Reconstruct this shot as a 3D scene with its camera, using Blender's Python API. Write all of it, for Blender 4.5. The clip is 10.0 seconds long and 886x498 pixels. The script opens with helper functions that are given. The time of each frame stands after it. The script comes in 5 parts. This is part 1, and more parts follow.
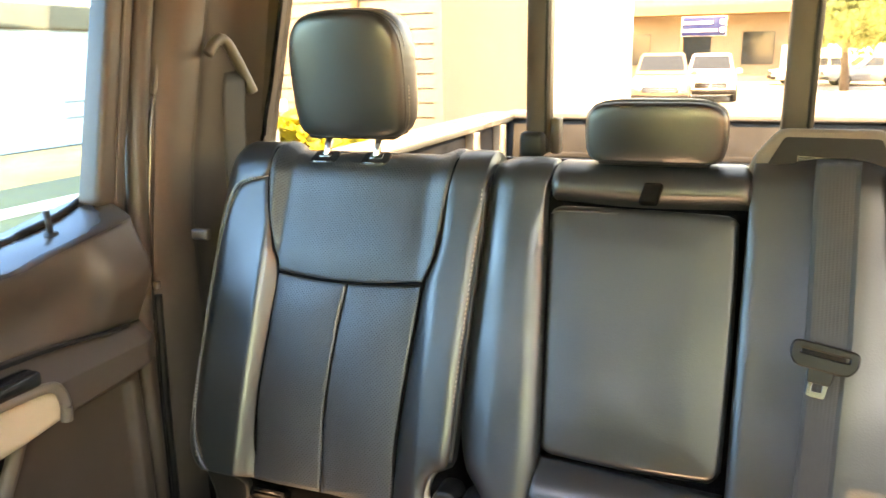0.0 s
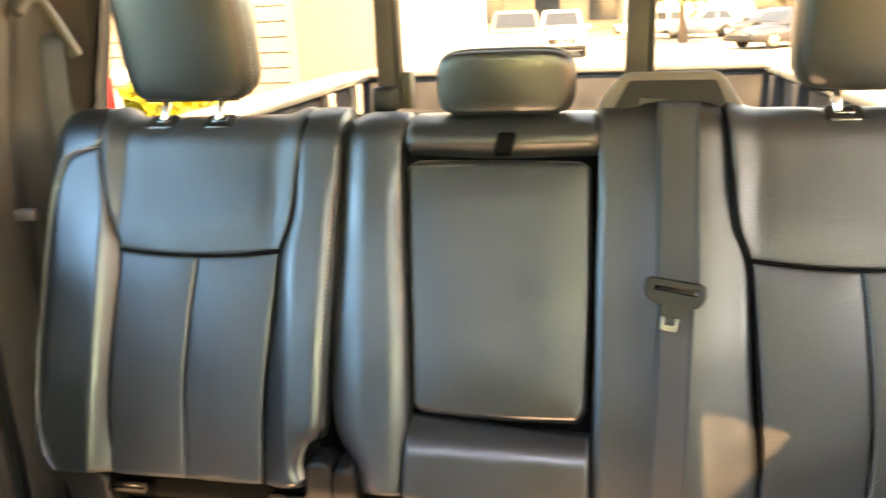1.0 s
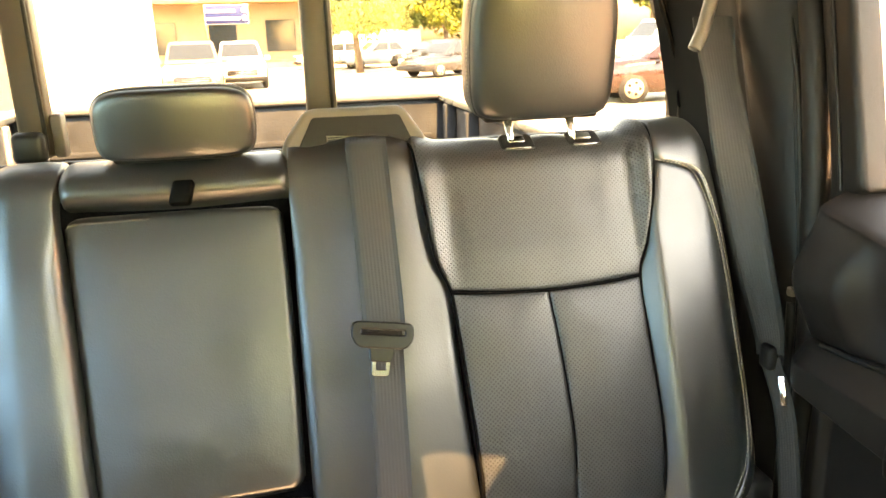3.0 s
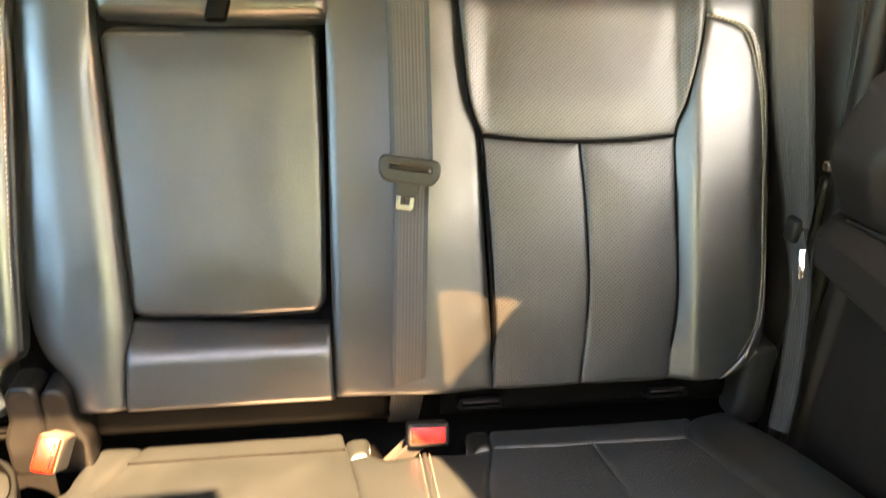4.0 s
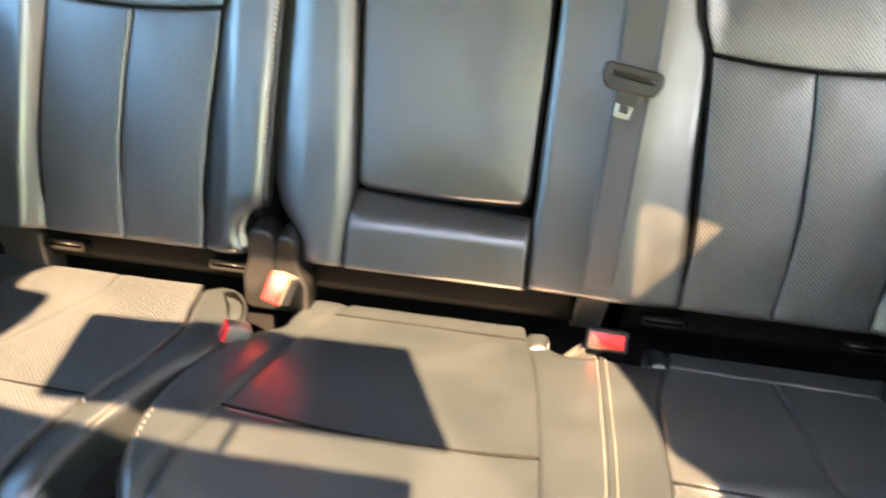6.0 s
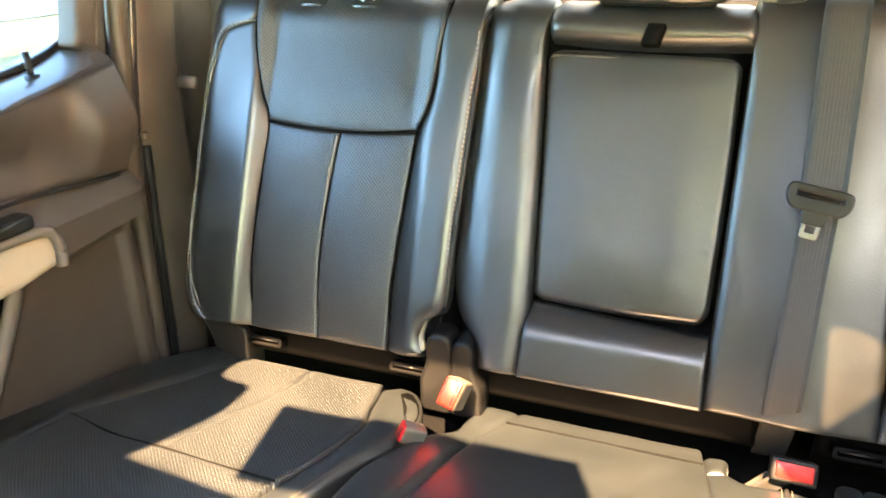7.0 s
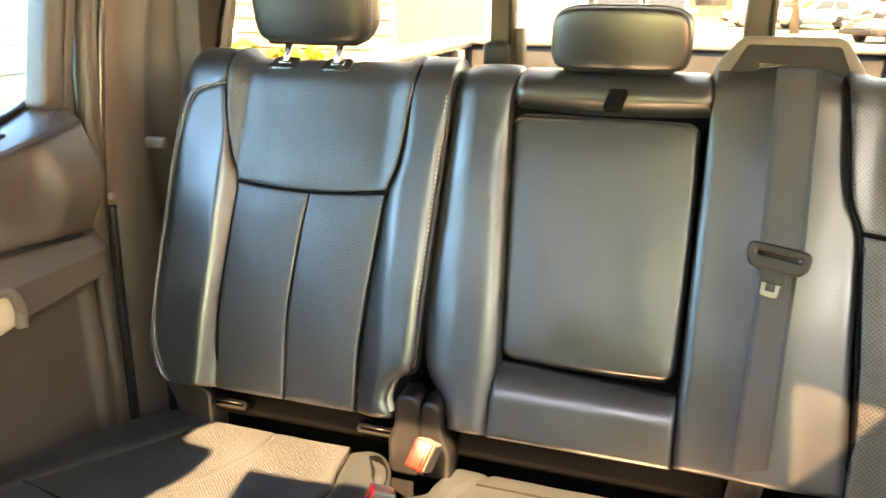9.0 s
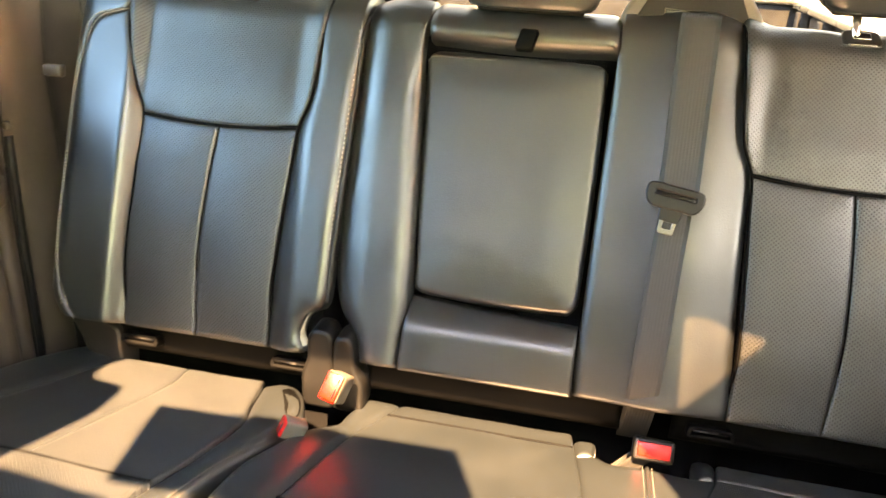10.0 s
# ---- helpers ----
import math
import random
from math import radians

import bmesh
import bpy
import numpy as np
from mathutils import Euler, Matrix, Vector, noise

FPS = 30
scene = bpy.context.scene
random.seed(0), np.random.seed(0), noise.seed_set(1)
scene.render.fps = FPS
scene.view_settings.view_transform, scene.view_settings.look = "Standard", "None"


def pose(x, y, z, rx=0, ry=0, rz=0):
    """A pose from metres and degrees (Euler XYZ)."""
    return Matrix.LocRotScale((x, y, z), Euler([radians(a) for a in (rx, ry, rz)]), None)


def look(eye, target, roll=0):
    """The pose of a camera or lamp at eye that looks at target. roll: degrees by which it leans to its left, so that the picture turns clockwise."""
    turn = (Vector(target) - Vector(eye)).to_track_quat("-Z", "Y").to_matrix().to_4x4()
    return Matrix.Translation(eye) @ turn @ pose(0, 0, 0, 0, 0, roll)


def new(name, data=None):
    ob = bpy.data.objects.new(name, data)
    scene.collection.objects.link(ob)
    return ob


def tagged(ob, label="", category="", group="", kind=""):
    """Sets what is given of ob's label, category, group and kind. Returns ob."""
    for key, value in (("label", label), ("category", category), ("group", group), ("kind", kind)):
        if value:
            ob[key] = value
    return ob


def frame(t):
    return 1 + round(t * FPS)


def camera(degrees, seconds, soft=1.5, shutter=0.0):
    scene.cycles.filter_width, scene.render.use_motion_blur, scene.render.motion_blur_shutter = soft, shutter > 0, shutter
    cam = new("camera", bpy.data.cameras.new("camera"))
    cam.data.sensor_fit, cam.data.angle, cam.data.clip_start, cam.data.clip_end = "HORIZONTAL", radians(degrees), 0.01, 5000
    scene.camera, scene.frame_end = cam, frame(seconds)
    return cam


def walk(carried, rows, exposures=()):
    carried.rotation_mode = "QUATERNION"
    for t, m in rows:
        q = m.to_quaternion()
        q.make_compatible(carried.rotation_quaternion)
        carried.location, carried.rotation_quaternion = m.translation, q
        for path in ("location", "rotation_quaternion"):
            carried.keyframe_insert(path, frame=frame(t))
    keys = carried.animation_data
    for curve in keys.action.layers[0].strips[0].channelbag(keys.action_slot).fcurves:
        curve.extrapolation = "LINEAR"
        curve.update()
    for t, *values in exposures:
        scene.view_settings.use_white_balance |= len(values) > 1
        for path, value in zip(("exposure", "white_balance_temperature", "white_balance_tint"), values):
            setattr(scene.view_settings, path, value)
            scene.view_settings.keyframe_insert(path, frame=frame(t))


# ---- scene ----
cam = camera(60.5, 10.0, shutter=0.4)
PATH = [
    (0, (0.13, -0.983, 1.107), (-0.579, 0.821, 0.614), -1.0),
    (0.5, (0.132, -0.973, 1.096), (-0.47, 0.872, 0.611), -0.7),
    (0.7, (0.137, -0.963, 1.098), (-0.421, 0.878, 0.550), -1.5),
    (1, (0.138, -0.95, 1.091), (-0.241, 0.922, 0.498), -2.3),
    (1.3, (0.143, -0.918, 1.103), (-0.007, 0.987, 0.507), -3.4),
    (1.5, (0.136, -0.905, 1.1), (0.132, 1.012, 0.528), -3.8),
    (2, (0.145, -0.882, 1.099), (0.34, 1.035, 0.563), -4.1),
    (2.2, (0.146, -0.877, 1.097), (0.404, 1.038, 0.579), -3.7),
    (3.3, (0.145, -0.868, 1.092), (0.543, 0.999, 0.495), -1.5),
    (3.5, (0.152, -0.868, 1.082), (0.51, 0.966, 0.403), -1.0),
    (4, (0.149, -0.885, 1.065), (0.437, 0.889, 0.188), 2.3),
    (4.5, (0.15, -0.898, 1.046), (0.376, 0.792, 0.002), 5.5),
    (5, (0.145, -0.911, 1.03), (0.308, 0.702, -0.141), 6.0),
    (5.3, (0.137, -0.913, 1.031), (0.254, 0.679, -0.174), 6.0),
    (5.5, (0.137, -0.934, 1.03), (0.191, 0.679, -0.153), 6.0),
    (6, (0.127, -0.961, 1.03), (-0.064, 0.746, 0.005), 3.8),
    (6.2, (0.123, -0.97, 1.028), (-0.187, 0.761, 0.076), 2.2),
    (7.3, (0.121, -1.0, 1.06), (-0.563, 0.729, 0.324), -0.4),
    (7.5, (0.115, -1.003, 1.059), (-0.563, 0.746, 0.367), -0.1),
    (8, (0.118, -1.002, 1.061), (-0.547, 0.776, 0.43), -0.0),
    (8.5, (0.119, -0.994, 1.064), (-0.51, 0.797, 0.434), 0.3),
    (9, (0.118, -1.0, 1.057), (-0.461, 0.803, 0.413), 0.3),
    (9.5, (0.123, -0.98, 1.058), (-0.284, 0.849, 0.359), 0.7),
    (9.7, (0.136, -0.968, 1.057), (-0.221, 0.852, 0.304), 1.8),
    (10, (0.138, -1.012, 1.058), (-0.227, 0.791, 0.273), 3.0),
]
walk(cam, [(t, look(eye, target, roll)) for t, eye, target, roll in PATH], exposures=[(0, 5.58, 10500, 24), (2, 5.88, 11700, 24), (3.5, 5.98, 12600, 21), (4.25, 6.32, 12800, 27), (5, 6.22, 9600, 22), (6, 6.12, 9300, 21), (7.5, 6.02, 11200, 22), (9, 6.0, 11600, 23), (10, 6.0, 12600, 26)])

# ------------------------------------------------------------------ world, sun
SUN_AZ, SUN_EL = 3.0, 55.0  # degrees to the right of straight ahead of the truck, above the horizon
to_sun = Vector((math.sin(radians(SUN_AZ)) * math.cos(radians(SUN_EL)),
                 -math.cos(radians(SUN_AZ)) * math.cos(radians(SUN_EL)), math.sin(radians(SUN_EL))))
world = bpy.data.worlds.new("world")
scene.world = world
world.use_nodes = True
wn, wl = world.node_tree.nodes, world.node_tree.links
sky = wn.new("ShaderNodeTexSky")
sky.sky_type = "NISHITA"
sky.sun_disc = False
sky.air_density, sky.dust_density, sky.ozone_density = 1.1, 0.1, 1.0
sky.sun_elevation = radians(SUN_EL)
sky.sun_rotation = math.atan2(to_sun.x, to_sun.y)
wl.new(sky.outputs[0], wn["Background"].inputs[0])
wn["Background"].inputs[1].default_value = 0.15
sun = new("sun", bpy.data.lights.new("sun", "SUN"))
sun.data.energy, sun.data.angle, sun.data.color = 2.75, radians(0.6), (1.0, 0.78, 0.55)
sun.matrix_basis = look(to_sun * 30, (0, 0, 0))


# ------------------------------------------------------------------ materials
def material(name, color, rough=0.5, metal=0.0, spec=0.5, mottle=0.25, grain=0.0, grain_scale=600.0, scale=9.0, bump_scale=None, coat=0.0):
    """A surface with broad stains and fine grain: mottle varies the colour, grain is the relief in metres."""
    m = bpy.data.materials.new(name)
    m.use_nodes = True
    n, l = m.node_tree.nodes, m.node_tree.links
    b = n["Principled BSDF"]
    b.inputs["Roughness"].default_value = rough
    b.inputs["Metallic"].default_value = metal
    b.inputs["Specular IOR Level"].default_value = spec
    b.inputs["Coat Weight"].default_value = coat
    tc = n.new("ShaderNodeTexCoord")
    big = n.new("ShaderNodeTexNoise")
    big.inputs["Scale"].default_value = scale
    big.inputs["Detail"].default_value = 6
    l.new(tc.outputs["Object"], big.inputs["Vector"])
    ramp = n.new("ShaderNodeMapRange")
    ramp.inputs[1].default_value, ramp.inputs[2].default_value = 0.3, 0.7
    ramp.inputs[3].default_value, ramp.inputs[4].default_value = 1 - mottle, 1 + mottle
    l.new(big.outputs[0], ramp.inputs[0])
    mul = n.new("ShaderNodeVectorMath")
    mul.operation = "SCALE"
    mul.inputs[0].default_value = color
    l.new(ramp.outputs[0], mul.inputs["Scale"])
    l.new(mul.outputs[0], b.inputs["Base Color"])
    rr = n.new("ShaderNodeMapRange")
    rr.inputs[1].default_value, rr.inputs[2].default_value = 0.3, 0.7
    rr.inputs[3].default_value, rr.inputs[4].default_value = max(rough - 0.07, 0.02), min(rough + 0.07, 1)
    l.new(big.outputs[0], rr.inputs[0])
    l.new(rr.outputs[0], b.inputs["Roughness"])
    if grain:
        fine = n.new("ShaderNodeTexVoronoi")
        fine.inputs["Scale"].default_value = grain_scale
        l.new(tc.outputs["Object"], fine.inputs["Vector"])
        bump = n.new("ShaderNodeBump")
        bump.inputs["Strength"].default_value = 0.6
        bump.inputs["Distance"].default_value = grain
        l.new(fine.outputs["Distance"], bump.inputs["Height"])
        l.new(bump.outputs[0], b.inputs["Normal"])
    return m


def grid_holes(m, pitch, radius, depth=0.0012, ribs=False):
    """Adds rows of small holes (or woven ribs) laid out along the metre-sized UV map of the surface."""
    n, l = m.node_tree.nodes, m.node_tree.links
    b = n["Principled BSDF"]
    uvn = n.new("ShaderNodeUVMap")
    sep = n.new("ShaderNodeSeparateXYZ")
    l.new(uvn.outputs[0], sep.inputs[0])

    def calc(op, a, c=None):
        k = n.new("ShaderNodeMath")
        k.operation = op
        for i, v in enumerate((a, c)):
            if v is None:
                continue
            if isinstance(v, (int, float)):
                k.inputs[i].default_value = v
            else:
                l.new(v, k.inputs[i])
        return k.outputs[0]

    if ribs:
        x = calc("MULTIPLY", sep.outputs[0], 2 * math.pi / pitch)
        y = calc("MULTIPLY", sep.outputs[1], 2 * math.pi / 0.0022)
        h = calc("ADD", calc("SINE", x), calc("MULTIPLY", calc("SINE", y), 0.35))
    else:
        y = calc("DIVIDE", sep.outputs[1], pitch / 2)
        odd = calc("MULTIPLY", calc("MODULO", calc("FLOOR", calc("ADD", y, 1000.0)), 2.0), 0.5)
        x = calc("ADD", calc("DIVIDE", sep.outputs[0], pitch), odd)
        fx = calc("MULTIPLY", calc("SUBTRACT", calc("FRACT", calc("ADD", x, 1000.0)), 0.5), pitch)
        fy = calc("MULTIPLY", calc("SUBTRACT", calc("FRACT", calc("ADD", y, 1000.0)), 0.5), pitch / 2)
        dist = calc("SQRT", calc("ADD", calc("MULTIPLY", fx, fx), calc("MULTIPLY", fy, fy)))
        step = n.new("ShaderNodeMapRange")
        step.inputs[1].default_value, step.inputs[2].default_value = radius * 0.55, radius
        l.new(dist, step.inputs[0])
        h = step.outputs[0]
        old = b.inputs["Base Color"].links[0].from_socket
        dark = n.new("ShaderNodeVectorMath")
        dark.operation = "SCALE"
        l.new(old, dark.inputs[0])
        l.new(calc("ADD", calc("MULTIPLY", h, 0.82), 0.18), dark.inputs["Scale"])
        l.new(dark.outputs[0], b.inputs["Base Color"])
        l.new(calc("ADD", calc("MULTIPLY", h, 0.45), 0.5), b.inputs["Specular IOR Level"])
    bump = n.new("ShaderNodeBump")
    bump.inputs["Strength"].default_value = 1.0 if not ribs else 0.3
    bump.inputs["Distance"].default_value = depth
    l.new(h, bump.inputs["Height"])
    if b.inputs["Normal"].links:
        l.new(b.inputs["Normal"].links[0].from_socket, bump.inputs["Normal"])
    l.new(bump.outputs[0], b.inputs["Normal"])
    return m


def tinted(name, tint, gloss=0.06):
    m = bpy.data.materials.new(name)
    m.use_nodes = True
    n, l = m.node_tree.nodes, m.node_tree.links
    n.remove(n["Principled BSDF"])
    tr, gl, mix = n.new("ShaderNodeBsdfTransparent"), n.new("ShaderNodeBsdfGlossy"), n.new("ShaderNodeMixShader")
    tr.inputs[0].default_value = (*tint, 1)
    gl.inputs["Roughness"].default_value = 0.03
    mix.inputs[0].default_value = gloss
    l.new(tr.outputs[0], mix.inputs[1])
    l.new(gl.outputs[0], mix.inputs[2])
    l.new(mix.outputs[0], n["Material Output"].inputs[0])
    return m


LEATHER = material("black_leather", (0.0078, 0.0103, 0.0115), 0.38, spec=0.95, mottle=0.09, grain=0.0002, grain_scale=420)
PERF = grid_holes(material("perforated_leather", (0.0092, 0.0121, 0.0135), 0.44, spec=0.95, mottle=0.09, grain=0.0002, grain_scale=420), 0.0062, 0.0013, 0.0008)
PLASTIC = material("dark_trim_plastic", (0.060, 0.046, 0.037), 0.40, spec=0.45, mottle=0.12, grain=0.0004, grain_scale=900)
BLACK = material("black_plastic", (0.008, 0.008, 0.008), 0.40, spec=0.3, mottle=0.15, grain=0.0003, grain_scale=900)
# the trim plastic again, darkened for the shade on the driver side
SHADEDTRIM = material("shaded_trim_plastic", (0.011, 0.0090, 0.0085), 0.42, spec=0.25, mottle=0.12, grain=0.0004, grain_scale=900)
SILL = material("satin_sill_plastic", (0.046, 0.036, 0.030), 0.24, spec=0.8, mottle=0.1)
COVER = material("dark_grey_cover_plastic", (0.0036, 0.0036, 0.0036), 0.42, spec=0.3, mottle=0.15, grain=0.0003, grain_scale=900)
TONGUE = material("polished_black_plastic", (0.006, 0.006, 0.006), 0.33, spec=0.3, mottle=0.1)
GLOSSY = material("gloss_black", (0.008, 0.008, 0.008), 0.12, mottle=0.1)
CARPET = material("black_carpet", (0.0030, 0.0030, 0.0033), 0.98, spec=0.1, mottle=0.4, grain=0.003, grain_scale=500)
WEB = grid_holes(material("belt_webbing", (0.023, 0.0226, 0.0212), 0.62, mottle=0.1), 0.0046, 0.3, 0.0005, ribs=True)
CHROME = material("chrome", (0.75, 0.74, 0.72), 0.16, metal=1.0, mottle=0.05)
STEEL = material("worn_steel", (0.34, 0.33, 0.32), 0.28, metal=1.0, mottle=0.15)
# silver lightened and warmed for the door handle's sunlight; rims use it too
SILVER = material("sun_toned_silver", (0.46, 0.37, 0.26), 0.40, metal=0.0, mottle=0.08)
RED = material("red_button_plastic", (0.50, 0.010, 0.012), 0.35, spec=0.35, mottle=0.05)
BUCKLE = material("buckle_plastic", (0.075, 0.066, 0.053), 0.5, mottle=0.1)
LATCH = material("dark_steel", (0.16, 0.156, 0.152), 0.28, metal=1.0, mottle=0.15)
BEZEL = material("brown_black_plastic", (0.015, 0.0135, 0.0125), 0.44, spec=0.25, mottle=0.12, grain=0.0004, grain_scale=900)
SOIL = material("dry_soil", (0.14, 0.092, 0.042), 0.95, mottle=0.3, scale=1.2)
# the pale thread again, darkened where the cushions lie in the sun
SUNTHREAD = material("sun_toned_thread", (0.07, 0.065, 0.057), 0.75, mottle=0.15)
THREAD = material("pale_thread", (0.32, 0.295, 0.255), 0.75, mottle=0.15)
TAUPE = material("taupe_trim", (0.12, 0.10, 0.080), 0.45, mottle=0.1)
MATTE = material("matte_black_plastic", (0.0018, 0.0018, 0.0018), 0.65, spec=0.05, mottle=0.2)
CREAM = material("pale_trim_edge", (0.30, 0.26, 0.20), 0.7, mottle=0.15)
HEADLINER = material("headliner_cloth", (0.51, 0.51, 0.50), 0.95, mottle=0.08)
GLASS = tinted("privacy_glass", (0.60, 0.572, 0.505), 0.012)
# door and windscreen tints put cool, warm and olive light on the seats
DOORGLASS = tinted("cool_light_door_glass", (0.46, 0.64, 0.72), 0.03)
SMOKED = tinted("patch_dimmer_glass", (0.62, 0.59, 0.54), 0.03)
WINDSCREEN = tinted("olive_light_windscreen_glass", (0.92, 0.92, 0.68), 0.03)
BRONZEGLASS = tinted("warm_light_front_glass", (0.56, 0.48, 0.38), 0.03)
PALEBRONZE = tinted("warm_light_rear_glass", (0.88, 0.82, 0.73), 0.03)


# ------------------------------------------------------------------ mesh helpers
def link_mesh(name, me, mat, parent=None, smooth=True, label=""):
    if mat:
        me.materials.append(mat)
    if smooth:
        me.shade_smooth()
    ob = new(name, me)
    ob.parent = parent
    if label:
        ob["label"] = label
    return ob


def part(name, bm, mat, parent=None, label="", smooth=True):
    bmesh.ops.recalc_face_normals(bm, faces=bm.faces[:])
    me = bpy.data.meshes.new(name)
    bm.to_mesh(me)
    bm.free()
    return link_mesh(name, me, mat, parent, smooth, label)


def thing(name, label, category, at=(0, 0, 0), group="", kind=""):
    ob = tagged(new(name), label, category, group, kind)
    ob.empty_display_size = 0.05
    ob.location = at
    return ob


def settle():
    """Keeps the parts where they were built when their thing's base is away from the origin."""
    bpy.context.view_layer.update()
    for o in scene.objects:
        if o.parent and o.parent.type == "EMPTY":
            o.matrix_parent_inverse = Matrix.Translation(o.parent.location).inverted()


def box(x0, x1, y0, y1, z0, z1, bevel=0.0, seg=2, bm=None):
    bm = bm or bmesh.new()
    made = bmesh.ops.create_cube(bm, size=1)["verts"]
    for v in made:
        v.co = ((x0 + x1) / 2 + v.co.x * (x1 - x0), (y0 + y1) / 2 + v.co.y * (y1 - y0), (z0 + z1) / 2 + v.co.z * (z1 - z0))
    if bevel:
        edges = {e for v in made for e in v.link_edges}
        bmesh.ops.bevel(bm, geom=list(edges), offset=bevel, segments=seg, affect="EDGES", profile=0.5)
    return bm


def rod(a, b, r, sides=12, bm=None, r2=None):
    bm = bm or bmesh.new()
    a, b = Vector(a), Vector(b)
    m = Matrix.Translation((a + b) / 2) @ (b - a).to_track_quat("Z", "Y").to_matrix().to_4x4()
    bmesh.ops.create_cone(bm, cap_ends=True, segments=sides, radius1=r, radius2=r if r2 is None else r2, depth=(b - a).length, matrix=m)
    return bm


def smooth_line(pts, n):
    """Catmull-Rom through the points, n evenly spaced samples."""
    p = np.array(pts, float)
    if len(p) == 2:
        return p[0] + np.linspace(0, 1, n)[:, None] * (p[1] - p[0])
    q = np.vstack([2 * p[0] - p[1], p, 2 * p[-1] - p[-2]])
    out = []
    for i in range(1, len(q) - 2):
        t = np.linspace(0, 1, 24, endpoint=False)[:, None]
        a, b, c, d = q[i - 1], q[i], q[i + 1], q[i + 2]
        out.append(0.5 * (2 * b + (c - a) * t + (2 * a - 5 * b + 4 * c - d) * t**2 + (3 * b - a - 3 * c + d) * t**3))
    out = np.vstack(out + [p[-1:]])
    s = np.r_[0, np.cumsum(np.linalg.norm(np.diff(out, axis=0), axis=1))]
    want = np.linspace(0, s[-1], n)
    return np.stack([np.interp(want, s, out[:, k]) for k in range(p.shape[1])], 1)


def warp(n):
    """Steps that crowd towards both ends, for rounded seams."""
    x = np.linspace(0, 1, n)
    return 0.35 * x + 0.65 * (0.5 - 0.5 * np.cos(math.pi * x))


def patch(bottom, right, top, left, nu, nv):
    """A four-sided patch of plan points between its four border lines."""
    b, t = smooth_line(bottom, 160), smooth_line(top, 160)
    l, r = smooth_line(left, 160), smooth_line(right, 160)
    k = np.linspace(0, 1, 160)
    pick = lambda line, s: np.stack([np.interp(s, k, line[:, 0]), np.interp(s, k, line[:, 1])], -1)
    U, V = np.meshgrid(warp(nu), warp(nv))
    B, T, L, R = pick(b, U), pick(t, U), pick(l, V), pick(r, V)
    u, v = U[..., None], V[..., None]
    c = (1 - u) * (1 - v) * b[0] + u * (1 - v) * b[-1] + (1 - u) * v * t[0] + u * v * t[-1]
    return (1 - v) * B + v * T + (1 - u) * L + u * R - c


def pad(name, parent, mat, bottom, right, top, left, place, height, nu=26, nv=40, roll=0.0065, depth=0.0042, skirt=0.03, label="", open_sides="", puff=0.0, flat_top=False):
    """An upholstered panel: height() over the plan, with edges rolled down into the seams. open_sides: borders (b r t l) without a seam."""
    g = patch(bottom, right, top, left, nu, nv)
    edge = [line for key, line in (("b", g[0]), ("r", g[:, -1]), ("t", g[-1]), ("l", g[:, 0])) if key not in open_sides]
    flat = g.reshape(-1, 2)
    d = np.full(len(flat), 9.0)
    for line in edge:
        a, b = line[:-1], line[1:]
        ab = b - a
        t = np.clip(((flat[:, None] - a) * ab).sum(-1) / np.maximum((ab * ab).sum(-1), 1e-12), 0, 1)
        d = np.minimum(d, np.linalg.norm(flat[:, None] - (a + t[..., None] * ab), axis=-1).min(1))
    t = np.clip(d / roll, 0, 1)
    drop = depth * (1 - np.sqrt(np.maximum(1 - (1 - t) ** 2, 0)))
    if flat_top:
        drop = drop * (1 - 0.8 * np.array([ease((v - 0.43) / 0.08) for v in flat[:, 1]]))
    rise = puff * np.clip(d / 0.06, 0, 1) ** 0.7
    verts = []
    for (u, v), dr, ri in zip(flat, drop, rise):
        n = noise.noise((u * 14, v * 14, 3.1)) * 0.0010 + noise.noise((u * 45, v * 30, 7.7)) * 0.0003
        verts.append(place(u, v, height(u, v) - dr + ri + n))
    ring = [i for i in range(nu)] + [j * nu + nu - 1 for j in range(1, nv)] + [(nv - 1) * nu + i for i in range(nu - 2, -1, -1)] + [j * nu for j in range(nv - 2, 0, -1)]
    base = len(verts)
    uvs = [tuple(p) for p in flat]
    for i in ring:
        u, v = flat[i]
        verts.append(place(u, v, height(u, v) - drop[i] - skirt))
        uvs.append((u, v))
    faces = [(j * nu + i, j * nu + i + 1, (j + 1) * nu + i + 1, (j + 1) * nu + i) for j in range(nv - 1) for i in range(nu - 1)]
    m = len(ring)
    faces += [(ring[(k + 1) % m], ring[k], base + k, base + (k + 1) % m) for k in range(m)]
    me = bpy.data.meshes.new(name)
    me.from_pydata([tuple(v) for v in verts], [], faces)
    layer = me.uv_layers.new(name="UVMap")
    idx = np.empty(len(me.loops), dtype=np.int32)
    me.loops.foreach_get("vertex_index", idx)
    layer.data.foreach_set("uv", np.array(uvs, np.float32)[idx].ravel())
    bm = bmesh.new()
    bm.from_mesh(me)
    bmesh.ops.recalc_face_normals(bm, faces=bm.faces[:])
    bm.to_mesh(me)
    bm.free()
    return link_mesh(name, me, mat, parent, True, label)


